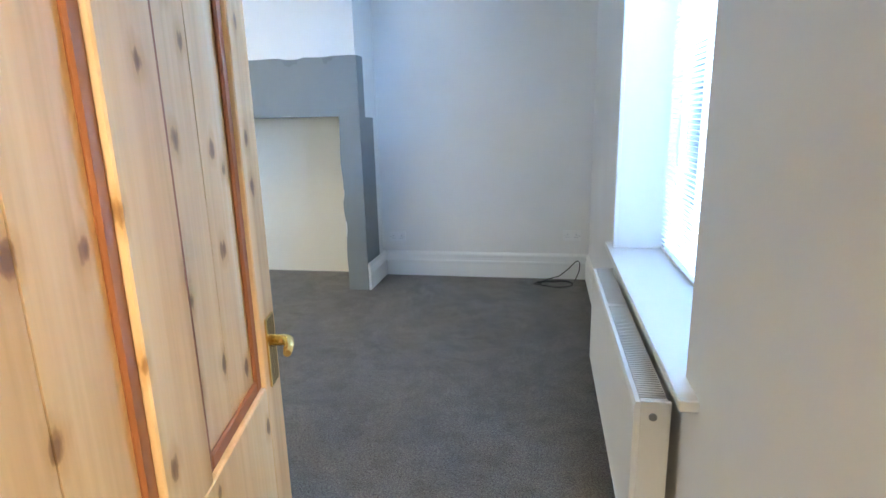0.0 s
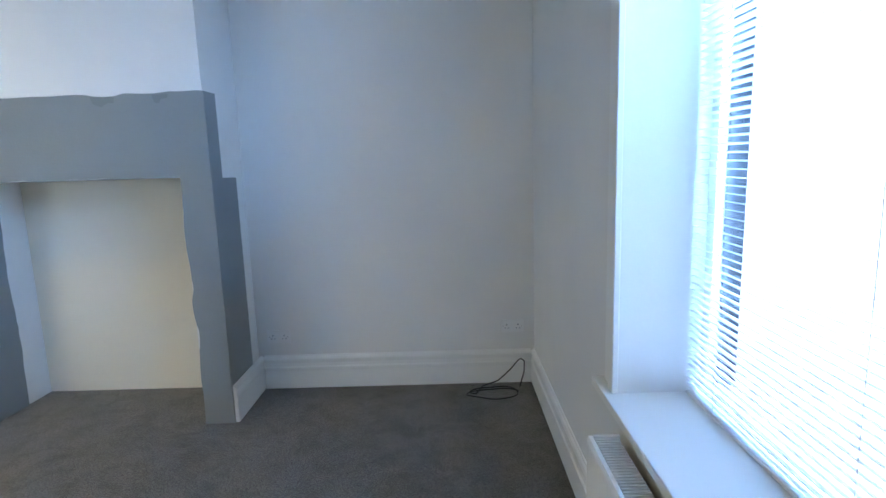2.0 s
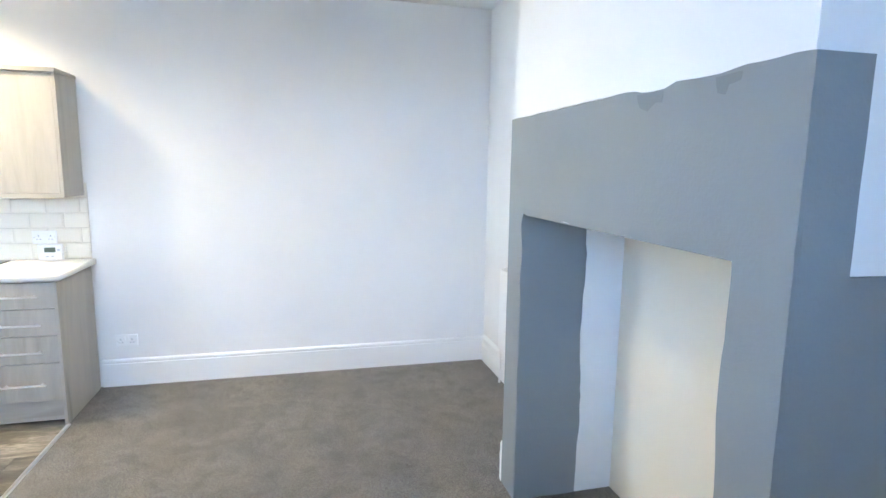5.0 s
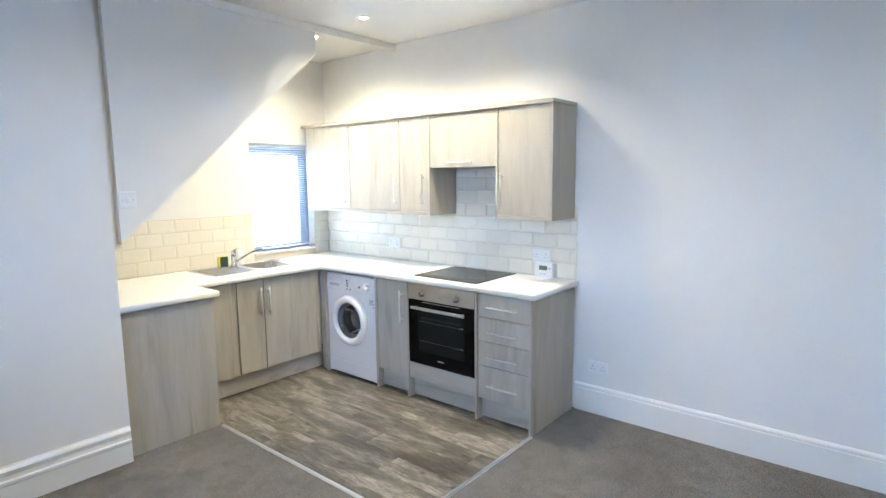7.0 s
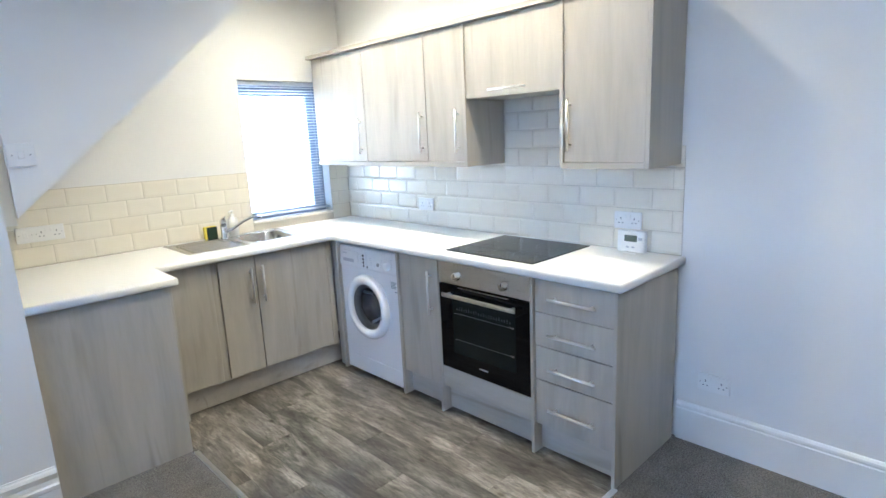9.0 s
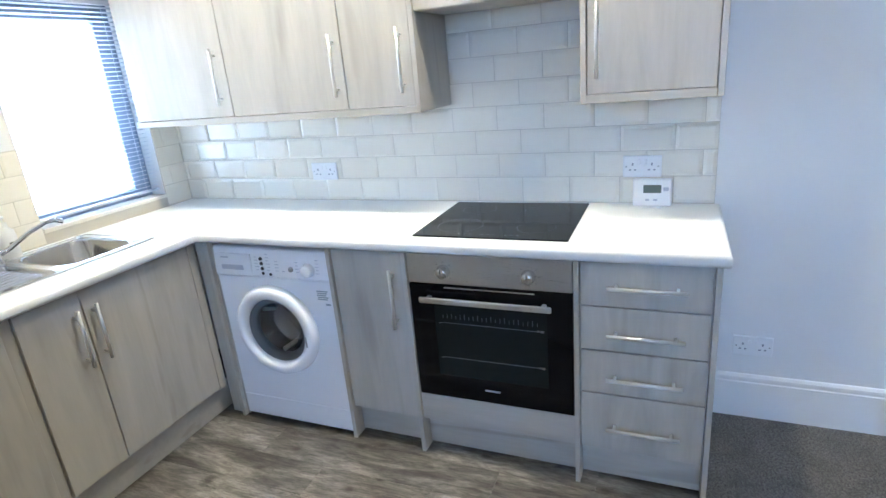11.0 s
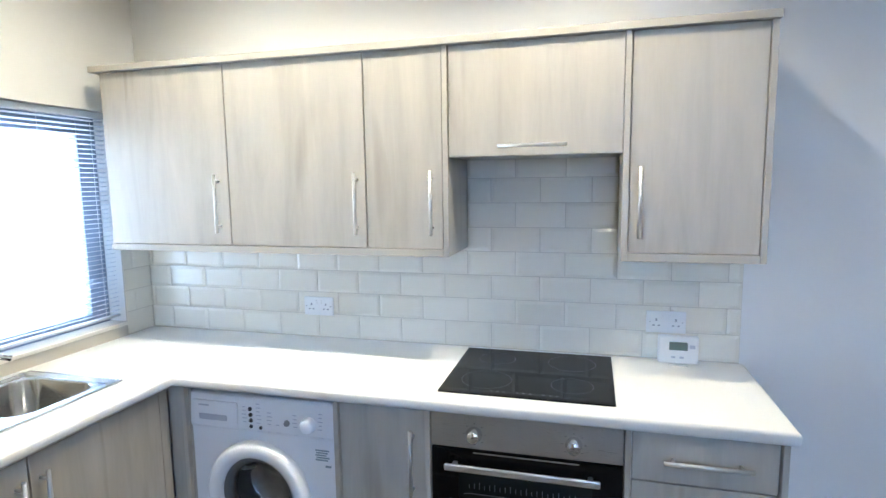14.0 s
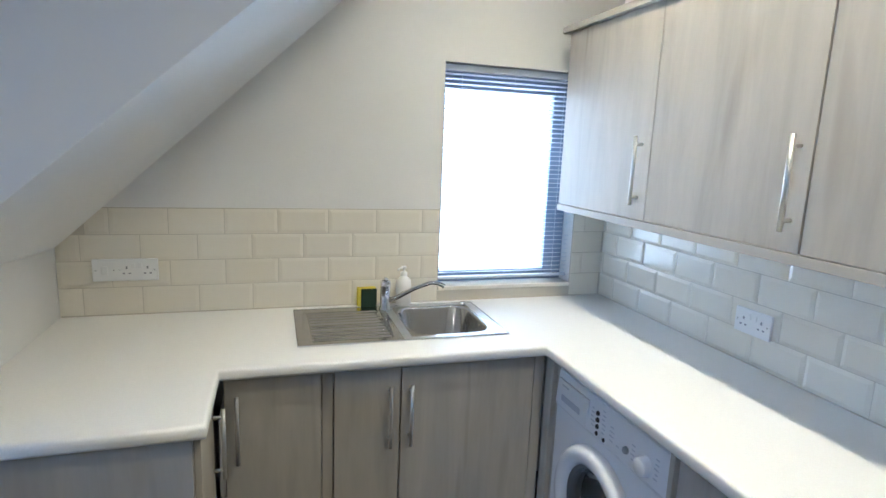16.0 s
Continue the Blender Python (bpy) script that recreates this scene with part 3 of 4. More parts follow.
make_door()
structure("door_frame", boxes((DOOR_X0 - 0.001, DOOR_X0 + 0.006, SOUTH - 0.12, SOUTH, 0, DOOR_H), (DOOR_X1 - 0.02, DOOR_X1 + 0.001, SOUTH - 0.12, SOUTH, 0, DOOR_H), (DOOR_X0 + 0.006, DOOR_X1 - 0.02, SOUTH - 0.12, SOUTH, DOOR_H - 0.02, DOOR_H + 0.001),
          (DOOR_X0 - 0.08, DOOR_X0 - 0.003, SOUTH, SOUTH + 0.018, 0, DOOR_H + 0.07), (DOOR_X0 - 0.003, DOOR_X1, SOUTH, SOUTH + 0.018, DOOR_H + 0.003, DOOR_H + 0.07), bev=0.002),
          GLOSSW, "white gloss door lining and architrave")


# ---- radiators ----
def radiator(axis, a0, a1, z0, z1, wall, inward, depth, label, columns):
    """A panel radiator. axis: the way it runs; wall: the wall's place; inward: the way into the room."""
    base = (wall, (a0 + a1) / 2, z0) if axis == "y" else ((a0 + a1) / 2, wall, z0)
    r = thing("radiator", base, label, "radiator")

    def b(u0, u1, d0, d1, c0, c1, bev=0.0):
        lo, hi = sorted((wall + inward * d0, wall + inward * d1))
        return box(lo, hi, u0, u1, c0, c1, bev, 2) if axis == "y" else box(u0, u1, lo, hi, c0, c1, bev, 2)

    f = depth
    n = int((a1 - a0) / 0.033)
    bm = bmesh.new()
    zz = [(z0 + 0.004, 0.004), (z0 + 0.02, 0.0), (z0 + 0.05, 0.0), (z1 - 0.05, 0.0), (z1 - 0.02, 0.0), (z1 - 0.004, 0.004)]
    cols = []
    m = n * 4
    for i in range(m + 1):
        u = a0 + (a1 - a0) * i / m
        ridge = 0.006 * (0.5 - 0.5 * math.cos(2 * math.pi * i / 4)) if columns else 0.0
        col = []
        for k, (z, back) in enumerate(zz):
            dd = f - back - (ridge if k in (2, 3) else 0.0)
            p = wall + inward * dd
            col.append(bm.verts.new((p, u, z) if axis == "y" else (u, p, z)))
        cols.append(col)
    for a, c in zip(cols, cols[1:]):
        for k in range(len(zz) - 1):
            bm.faces.new((a[k], a[k + 1], c[k + 1], c[k]))
    ext = bmesh.ops.extrude_face_region(bm, geom=bm.faces[:])
    for v in [g for g in ext["geom"] if isinstance(g, bmesh.types.BMVert)]:
        q = wall + inward * (f - 0.016)
        if axis == "y":
            v.co.x = q
        else:
            v.co.y = q
    bmesh.ops.recalc_face_normals(bm, faces=bm.faces)
    part("front_panel", bm, GLOSSW, r)
    part("back_panel", b(a0 + 0.01, a1 - 0.01, 0.03, 0.042, z0 + 0.01, z1 - 0.012, 0.002), GLOSSW, r)
    for u in (a0, a1 - 0.012):
        part("end_cover", b(u - 0.002, u + 0.010, 0.028, f - 0.0165, z0 + 0.01, z1, 0.002), GLOSSW, r)
    grill = bmesh.new()
    k = int((a1 - a0 - 0.03) / 0.014)
    for i in range(k):
        u = a0 + 0.016 + i * 0.014
        lo, hi = sorted((wall + inward * 0.036, wall + inward * (f - 0.018)))
        box(*((lo, hi, u, u + 0.0055) if axis == "y" else (u, u + 0.0055, lo, hi)), z1 - 0.012, z1 - 0.003, bm=grill)
    bmesh.ops.recalc_face_normals(grill, faces=grill.faces)
    part("top_grille", grill, GLOSSW, r)
    part("grille_divider", b((a0 + a1) / 2 + 0.1, (a0 + a1) / 2 + 0.125, 0.036, f - 0.014, z1 - 0.010, z1 - 0.001), GLOSSW, r)
    # one dark grey block; its colour stands for the shade between the panels
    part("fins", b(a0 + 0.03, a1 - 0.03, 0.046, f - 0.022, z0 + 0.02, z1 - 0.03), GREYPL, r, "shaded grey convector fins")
    for u, s in ((a0 + 0.0, -1), (a1, 1)):
        c = f - 0.03
        p = wall + inward * c
        P = (lambda du, z: (p, u + s * du, z)) if axis == "y" else (lambda du, z: (u + s * du, p, z))
        part("valve", tube([P(0.0, z0 + 0.045), P(0.03, z0 + 0.045)], 0.009), CHROME, r)
        part("valve_cap", tube([P(0.032, z0 + 0.03), P(0.032, z0 + 0.11)], 0.016), PLASTIC, r)
        part("pipe", tube([P(0.032, z0 + 0.03), P(0.032, 0.0)], 0.0075), GLOSSW, r)
    u, s = a0, -1
    p = wall + inward * (f - 0.05)
    part("bleed_valve", tube([(p, a0 - 0.006, z1 - 0.045), (p, a0 + 0.0, z1 - 0.045)] if axis == "y" else [(a0 - 0.006, p, z1 - 0.045), (a0, p, z1 - 0.045)], 0.011), GREYPL, r)
    for q in (a0 + 0.15, a1 - 0.15):
        part("bracket", b(q, q + 0.03, 0.0, 0.03, z0 + 0.1, z0 + 0.3), GLOSSW, r)
    return r


radiator("y", 2.38, 3.74, 0.10, 0.60, EAST, -1, 0.125, "white double panel radiator under the window board", True)
radiator("x", 0.56, 1.44, 0.27, 0.875, NORTH, -1, 0.075, "white single panel radiator in the chimney alcove", False)


# ---- sockets ----
def faceplate(kind, m, label, wide=0.146, high=0.086):
    """Lies in the plane y = 0 facing +y, then is turned into place."""
    s = thing(kind, (0, 0, 0), label, "socket" if "socket" in kind else "switch")
    part("plate", box(-wide / 2, wide / 2, 0, 0.010, -high / 2, high / 2, 0.003, 2), PLASTIC, s)
    if "double_socket" in kind:
        for cx in (-0.036, 0.036):
            part("socket_slots", boxes((cx - 0.003, cx + 0.003, 0.0095, 0.0108, 0.004, 0.014), (cx - 0.014, cx - 0.006, 0.0095, 0.0108, -0.016, -0.011), (cx + 0.006, cx + 0.014, 0.0095, 0.0108, -0.016, -0.011)), GREYPL, s)
            sx = -0.012 if cx < 0 else 0.012
            part("rocker", box(sx - 0.006, sx + 0.006, 0.0095, 0.014, 0.008, 0.028, 0.0015), PLASTIC, s)
    elif "switch" in kind:
        part("rocker", box(-0.011, 0.011, 0.0095, 0.0145, -0.016, 0.016, 0.002), PLASTIC, s)
    for cx in (-0.06, 0.06) if wide > 0.1 else (-0.03, 0.03):
        part("screw", lathe([(0.0, 0.0111), (0.003, 0.0111), (0.003, 0.0095)], (cx, 0, 0), "y", 10), CHROME, s)
    s.matrix_world = m
    return s


faceplate("double_socket", pose(0.012, 0.943, 1.086, 0, 0, -90), "white double socket on the cream tiles")
faceplate("double_socket", pose(0.012, 2.443, 1.09, 0, 0, -90), "white double socket on the tiles above the thermostat")
faceplate("double_socket", pose(0.0, 2.89, 0.335, 0, 0, -90), "white double socket low on the white wall")
faceplate("double_socket", pose(3.50, NORTH, 0.345, 0, 0, 180), "white double socket low in the chimney alcove")
faceplate("double_socket", pose(5.0, NORTH, 0.375, 0, 0, 180), "white double socket low in the window alcove corner")
faceplate("double_socket", pose(2.055, 0.012, 1.118, 0, 0, 0), "white double socket on the tiles under the stair slope")
faceplate("spur_switch", pose(2.165, 0.012, 1.118, 0, 0, 0), "white square switched outlet on the tiles under the stair slope", 0.086)
faceplate("light_switch", pose(2.235, 0.975, 1.555, 0, 0, 0), "white square switch on the stair side", 0.095, 0.095)

# thermostat standing on the worktop
th = thing("thermostat", (0.05, 2.485, WT), "white digital room thermostat standing on the worktop", "thermostat")
part("body", box(0.035, 0.066, 2.412, 2.558, WT + 0.004, WT + 0.112, 0.007, 3), PLASTIC, th)
part("screen", box(0.065, 0.0675, 2.452, 2.518, WT + 0.058, WT + 0.090), LCD, th, "grey-green lcd screen")
for y0, y1, z0, z1 in ((2.525, 2.545, 0.066, 0.080), (2.460, 2.475, 0.026, 0.034), (2.490, 2.505, 0.026, 0.034)):
    part("button", box(0.065, 0.068, y0, y1, WT + z0, WT + z1, 0.001), PRINT, th)
part("stand", box(0.03, 0.085, 2.45, 2.52, WT, WT + 0.006, 0.002), PLASTIC, th)


# ---- kitchen units ----
def bar_handle(p0, p1, out, parent, r=0.0066):
    """A steel bar on two posts. p0, p1: its ends; out: from the front to the bar."""
    a, b, o = Vector(p0), Vector(p1), Vector(out)
    h = part("handle", tube([a + o, b + o], r), NICKEL, parent, "brushed steel bar handle")
    d = (b - a).normalized()
    for q in (a + d * 0.028, b - d * 0.028):
        part("post", tube([q, q + o], r * 0.8), NICKEL, h)
    return h


FX = 0.59


def carcass(y0, y1, z0, z1, x1, parent, name="carcass"):
    return part(name, boxes((0.02, x1 - 0.02, y0, y1, z0, z0 + 0.018), (0.02, x1 - 0.02, y0, y1, z1 - 0.018, z1), (0.02, 0.03, y0, y1, z0, z1),
                            (0.03, x1 - 0.02, y0, y0 + 0.016, z0, z1), (0.03, x1 - 0.02, y1 - 0.016, y1, z0, z1)), PLASTIC, parent)


def front_x(y0, y1, z0, z1, x, parent, name="door", m=None):
    return part(name, box(x - 0.018, x, y0 + 0.0015, y1 - 0.0015, z0 + 0.0015, z1 - 0.0015, 0.0012), m or OAK, parent)


BT = 0.893
for y in (0.660, 1.2915, 1.627, 2.266, 2.694):
    tagged(solid("end_panel", box(0.03, 0.604, y, y + 0.017, 0.0, BT, 0.001), OAK, (0.3, y + 0.0085, 0), "grey oak effect upright panel between the base units", "kitchen panel", "panels between base units"))
for y0, y1 in ((1.3095, 1.626), (1.645, 2.265), (2.284, 2.693)):
    solid("plinth", box(0.525, 0.541, y0, y1, 0.012, 0.153), OAKH, (0.533, (y0 + y1) / 2, 0.012), "grey oak effect recessed plinth under a base unit", "plinth", "plinths")

narrow = thing("base_cabinet", (0.3, 1.468, 0.15), "narrow grey oak effect base cabinet beside the oven", "cabinet")
carcass(1.3095, 1.626, 0.158, BT - 0.002, FX, narrow)
nd = front_x(1.3095, 1.626, 0.158, BT - 0.003, FX, narrow)
bar_handle((FX, 1.580, 0.575), (FX, 1.580, 0.822), (0.032, 0, 0), nd)

# wire drawn on the glass, darkened in colour for the dim oven inside
SHELF = Mat("shaded_shelf_wire", (0.075, 0.08, 0.08), 0.4).m
oven = thing("built_in_oven", (0.3, 1.955, 0.29), "stainless steel and black glass built-in oven under the hob", "oven")
part("casing", box(0.05, 0.572, 1.650, 2.260, 0.285, BT - 0.004), DARKPL, oven)
part("control_panel", box(0.572, 0.596, 1.648, 2.262, 0.772, BT - 0.004, 0.002), STEEL, oven, "brushed steel control panel")
od = part("oven_door", prism([(1.648, 0.286), (1.74, 0.286), (1.74, 0.705), (2.172, 0.705), (2.172, 0.385), (1.7404, 0.385), (1.7404, 0.286), (2.262, 0.286), (2.262, 0.766), (1.648, 0.766)], 0.572, 0.594, "x"), HOB, oven, "black glass oven door")
part("window", box(0.588, 0.5935, 1.742, 2.172, 0.385, 0.705), Mat("smoked_glass", (0.009, 0.012, 0.012), 0.05, 0, 0.15).m, od, "smoked glass oven window")
for z in (0.610, 0.462):
    part("shelf_line", tube([(0.5945, 1.757, z), (0.5945, 1.775, z + 0.004), (0.5945, 2.14, z + 0.004), (0.5945, 2.158, z)], 0.0014, 6), SHELF, od)
    part("rail_end", box(0.5936, 0.5952, 2.135, 2.162, z + 0.002, z + 0.009), CHROME, od, "bright end of a shelf rail")
rack = bmesh.new()
for k in range(22):
    y = 1.775 + k * 0.0172
    box(0.5936, 0.5944, y, y + 0.0022, 0.632, 0.646 + 0.004 * (k % 3), bm=rack)
part("grill_rack", rack, SHELF, od, "dim wire grill rack behind the glass", "stuff")
part("vent_slot", box(0.5945, 0.5965, 1.79, 2.13, 0.757, 0.7605), STEEL, od)
oh = part("handle", box(0.622, 0.634, 1.700, 2.195, 0.706, 0.728, 0.004, 2), STEEL, od, "flat steel oven handle")
for y in (1.73, 2.165):
    part("post", box(0.594, 0.623, y - 0.008, y + 0.008, 0.710, 0.724, 0.002), STEEL, oh)
for y in (1.795, 2.113):
    k = part("knob", lathe([(0.0, 0.032), (0.018, 0.032), (0.021, 0.029), (0.022, 0.008), (0.026, 0.004), (0.026, 0.0)], (0.596, y, 0.824), "x", 28), CHROME, oven, "chrome control knob")
    part("pointer", box(0.628, 0.631, y - 0.0012, y + 0.0012, 0.824, 0.842), DARKPL, k)
    marks = bmesh.new()
    for a in range(8):
        t = math.pi * 2 * a / 8
        cy, cz = y + 0.036 * math.sin(t), 0.824 + 0.036 * math.cos(t)
        box(0.596, 0.5966, cy - 0.003, cy + 0.003, cz - 0.0012, cz + 0.0012, bm=marks)
    part("dial_marks", marks, GREYPL, oven)
part("maker_mark", box(0.594, 0.5946, 1.925, 1.985, 0.334, 0.342), GREYPL, oven)
solid("oven_filler", box(0.572, FX, 1.6465, 2.2635, 0.160, 0.282, 0.001), OAKH, (0.58, 1.955, 0.16), "grey oak effect filler board under the oven", "kitchen panel")

drawers = thing("drawer_unit", (0.3, 2.49, 0.15), "grey oak effect base unit with four drawers beside the oven", "cabinet")
carcass(2.284, 2.693, 0.158, BT - 0.002, FX, drawers)
for z0, z1, hz in ((0.731, BT - 0.003, 0.808), (0.565, 0.729, 0.636), (0.395, 0.563, 0.468), (0.160, 0.393, 0.266)):
    f = front_x(2.2855, 2.6915, z0, z1, FX, drawers, "drawer_front")
    bar_handle((FX, 2.375, hz), (FX, 2.618, hz), (0.032, 0, 0), f)


# ---- washing machine ----
def washing_machine():
    y0, y1, xf, z1 = 0.690, 1.285, 0.585, 0.872
    w = thing("washing_machine", (0.3, (y0 + y1) / 2, 0), "white front-loading washing machine under the worktop", "washing machine")
    cy, cz = 0.970, 0.492
    part("body", box(0.05, xf - 0.16, y0, y1, 0.018, 0.735, 0.004, 2), WHITE, w)
    shell = bmesh.new()
    n = 64
    inner, edge, back = [], [], []
    for k in range(n):
        a = 2 * math.pi * k / n
        dy, dz = math.cos(a), math.sin(a)
        lim = []
        if dy > 1e-6: lim.append((y1 - cy) / dy)
        if dy < -1e-6: lim.append((y0 - cy) / dy)
        if dz > 1e-6: lim.append((0.735 - cz) / dz)
        if dz < -1e-6: lim.append((0.018 - cz) / dz)
        q = min(lim)
        for cu, cw in ((y1, 0.735), (y0, 0.735), (y0, 0.018), (y1, 0.018)):
            if abs((math.atan2(cw - cz, cu - cy) - a + math.pi) % (2 * math.pi) - math.pi) <= math.pi / n:
                dy, dz, q = cu - cy, cw - cz, 1.0
        inner.append(shell.verts.new((xf, cy + 0.16 * math.cos(a), cz + 0.16 * math.sin(a))))
        edge.append(shell.verts.new((xf, cy + q * dy, cz + q * dz)))
        back.append(shell.verts.new((xf - 0.16, cy + q * dy, cz + q * dz)))
    for k in range(n):
        m = (k + 1) % n
        shell.faces.new((inner[k], inner[m], edge[m], edge[k]))
        shell.faces.new((edge[k], edge[m], back[m], back[k]))
    bmesh.ops.recalc_face_normals(shell, faces=shell.faces)
    part("front_shell", shell, WHITE, w)
    part("control_panel", prism([(0.05, 0.737), (xf + 0.004, 0.737), (xf + 0.008, 0.75), (xf - 0.002, z1 - 0.006), (xf - 0.008, z1), (0.05, z1)], y0, y1, "y"), WHITE, w, "white control fascia with printed marks")
    part("kick_plate", box(xf, xf + 0.004, y0 + 0.004, y1 - 0.004, 0.022, 0.126, 0.001), WHITE, w)
    ring = part("door_ring", lathe([(0.213, 0.0), (0.213, 0.010), (0.206, 0.028), (0.196, 0.038), (0.172, 0.038), (0.156, 0.030), (0.150, 0.014), (0.150, 0.0)], (xf, cy, cz), "x", 64), WHITE, w, "white round door rim")
    part("gasket", lathe([(0.149, 0.012), (0.140, 0.006), (0.128, -0.0), (0.124, -0.006), (0.126, -0.03), (0.148, -0.03)], (xf + 0.002, cy, cz), "x", 56), Mat("gasket_grey", (0.12, 0.125, 0.13), 0.5).m, ring, "grey rubber gasket")
    dr0 = part("drum", lathe([(0.150, -0.002), (0.148, -0.03), (0.138, -0.04), (0.138, -0.135), (0.125, -0.15), (0.0, -0.152)], (xf, cy, cz), "x", 48), Mat("drum_steel", (0.36, 0.36, 0.38), 0.25, 1.0).m, ring, "dark steel drum")
    drum = bmesh.new()
    for i in range(30):
        for j in range(8):
            a, rr = 2 * math.pi * (i + 0.5 * (j % 2)) / 30, 0.03 + j * 0.0135
            c = (xf - 0.1505, cy + rr * math.cos(a), cz + rr * math.sin(a))
            box(c[0] - 0.001, c[0] + 0.001, c[1] - 0.0028, c[1] + 0.0028, c[2] - 0.0028, c[2] + 0.0028, bm=drum)
    part("drum_holes", drum, CHROME, ring, "glinting perforations of the drum", "stuff")
    for a in (20, 140, 260):
        t = radians(a)
        part("drum_paddle", tube([(xf - 0.04, cy + 0.125 * math.cos(t), cz + 0.125 * math.sin(t)), (xf - 0.14, cy + 0.125 * math.cos(t + 0.2), cz + 0.125 * math.sin(t + 0.2))], 0.013, 8), STEEL, ring)
    bowl = part("door_glass", lathe([(0.150, 0.010), (0.128, 0.004), (0.118, -0.02), (0.09, -0.045), (0.05, -0.055), (0.0, -0.058)], (xf, cy, cz), "x", 48), GLASSD, ring, "bowl-shaped door glass")
    bowl.visible_shadow = False
    # thin grey bar on the rim in place of the shaded latch slit
    part("latch_slit_shade", box(xf + 0.036, xf + 0.040, cy + 0.165, cy + 0.172, cz - 0.05, cz + 0.0), GREYPL, ring)
    dr = part("detergent_drawer", box(xf, xf + 0.0085, y0 + 0.012, y0 + 0.205, 0.742, z1 - 0.028, 0.003, 2), WHITE, w)
    # no hollow here: a grey patch paints the shade of the grip recess
    part("grip", box(xf + 0.0075, xf + 0.0095, y0 + 0.040, y0 + 0.160, 0.770, 0.792, 0.002), PRINT, dr, "shaded drawer grip recess")
    part("maker_mark", box(xf + 0.0078, xf + 0.0090, y0 + 0.04, y0 + 0.085, 0.823, 0.829), PRINT, dr)
    dial = part("dial", lathe([(0.0, 0.026), (0.022, 0.026), (0.026, 0.022), (0.029, 0.004), (0.031, 0.0)], (xf + 0.004, 1.188, 0.788), "x", 32), WHITE, w, "white programme dial")
    for i in range(4):
        part("button", lathe([(0.0, 0.006), (0.006, 0.006), (0.008, 0.002), (0.008, 0.0)], (xf + 0.004, 0.949 + 0.001 * i, 0.826 - 0.022 * i), "x", 16), DARKPL, w)
    part("button", lathe([(0.0, 0.006), (0.006, 0.006), (0.008, 0.0)], (xf + 0.004, 0.992, 0.758), "x", 16), DARKPL, w)
    part("start_button", lathe([(0.0, 0.008), (0.010, 0.008), (0.012, 0.0)], (xf + 0.004, 1.100, 0.786), "x", 20), GREYPL, w)
    marks = bmesh.new()
    rng = random.Random(4)
    for cy0, n in ((0.925, 7), (0.985, 8), (1.03, 6), (1.065, 3), (1.135, 6), (1.235, 7)):
        for k in range(n):
            z = 0.745 + k * 0.0145
            box(xf + 0.0062, xf + 0.0068, cy0 - 0.006 - rng.random() * 0.006, cy0 + 0.004 + rng.random() * 0.008, z, z + 0.003, bm=marks)
    part("printed_marks", marks, PRINT, w, "grey unreadable programme markings", "stuff")
    sticker = bmesh.new()
    for k in range(5):
        z = 0.692 - k * 0.009
        box(xf + 0.0002, xf + 0.0010, 1.207 + 0.004 * (k % 2), 1.262 - 0.006 * (k % 3), z, z + 0.0055, bm=sticker)
    box(xf + 0.0002, xf + 0.0010, 1.245, 1.268, 0.632, 0.640, bm=sticker)
    part("sticker_lines", sticker, Mat("sticker_ink", (0.28, 0.34, 0.36), 0.6).m, w, "faded unreadable sticker text", "stuff")
    for x in (0.1, 0.52):
        for y in (y0 + 0.06, y1 - 0.06):
            part("foot", tube([(x, y, 0.0), (x, y, 0.018)], 0.02), RUBBER, w)
    return w


washing_machine()

# sink run base units, facing +y
FY = 0.585
solid("corner_filler", box(0.566, 0.584, 0.587, 0.688, 0.004, BT, 0.001), OAK, (0.58, 0.62, 0), "grey oak effect filler between washing machine and sink run", "kitchen panel")
solid("corner_filler", box(0.590, 0.631, 0.567, 0.585, 0.153, BT, 0.001), OAK, (0.61, 0.576, 0.153), "grey oak effect corner filler beside the sink cabinet door", "kitchen panel")
solid("plinth", box(0.535, 1.74, 0.518, 0.534, 0.004, 0.150), OAKH, (1.17, 0.526, 0.004), "long grey oak effect plinth under the sink units", "plinth", "plinths")


def front_y(x0, x1, z0, z1, parent, name="door"):
    return part(name, box(x0 + 0.0015, x1 - 0.0015, FY - 0.018, FY, z0 + 0.0015, z1 - 0.0015, 0.0012), OAK, parent)


def case_y(x0, x1, parent):
    return part("carcass", boxes((x0, x1, 0.05, FY - 0.02, 0.152, 0.17), (x0, x0 + 0.016, 0.05, FY - 0.02, 0.17, 0.74), (x1 - 0.016, x1, 0.05, FY - 0.02, 0.17, 0.74)), PLASTIC, parent)


sinkbase = thing("sink_cabinet", (1.0, 0.3, 0.15), "grey oak effect sink cabinet with two doors", "cabinet")
case_y(0.64, 1.365, sinkbase)
d1 = front_y(0.632, 1.137, 0.155, BT - 0.003, sinkbase)
d2 = front_y(1.140, 1.368, 0.155, BT - 0.003, sinkbase)
bar_handle((1.105, FY, 0.595), (1.105, FY, 0.82), (0, 0.032, 0), d1)
bar_handle((1.178, FY, 0.595), (1.178, FY, 0.82), (0, 0.032, 0), d2)
corner = thing("corner_cabinet", (1.55, 0.3, 0.15), "grey oak effect corner cabinet beside the sink", "cabinet")
case_y(1.405, 1.73, corner)
d3 = front_y(1.408, 1.712, 0.155, BT - 0.003, corner)
bar_handle((1.672, FY, 0.60), (1.672, FY, 0.83), (0, 0.032, 0), d3)
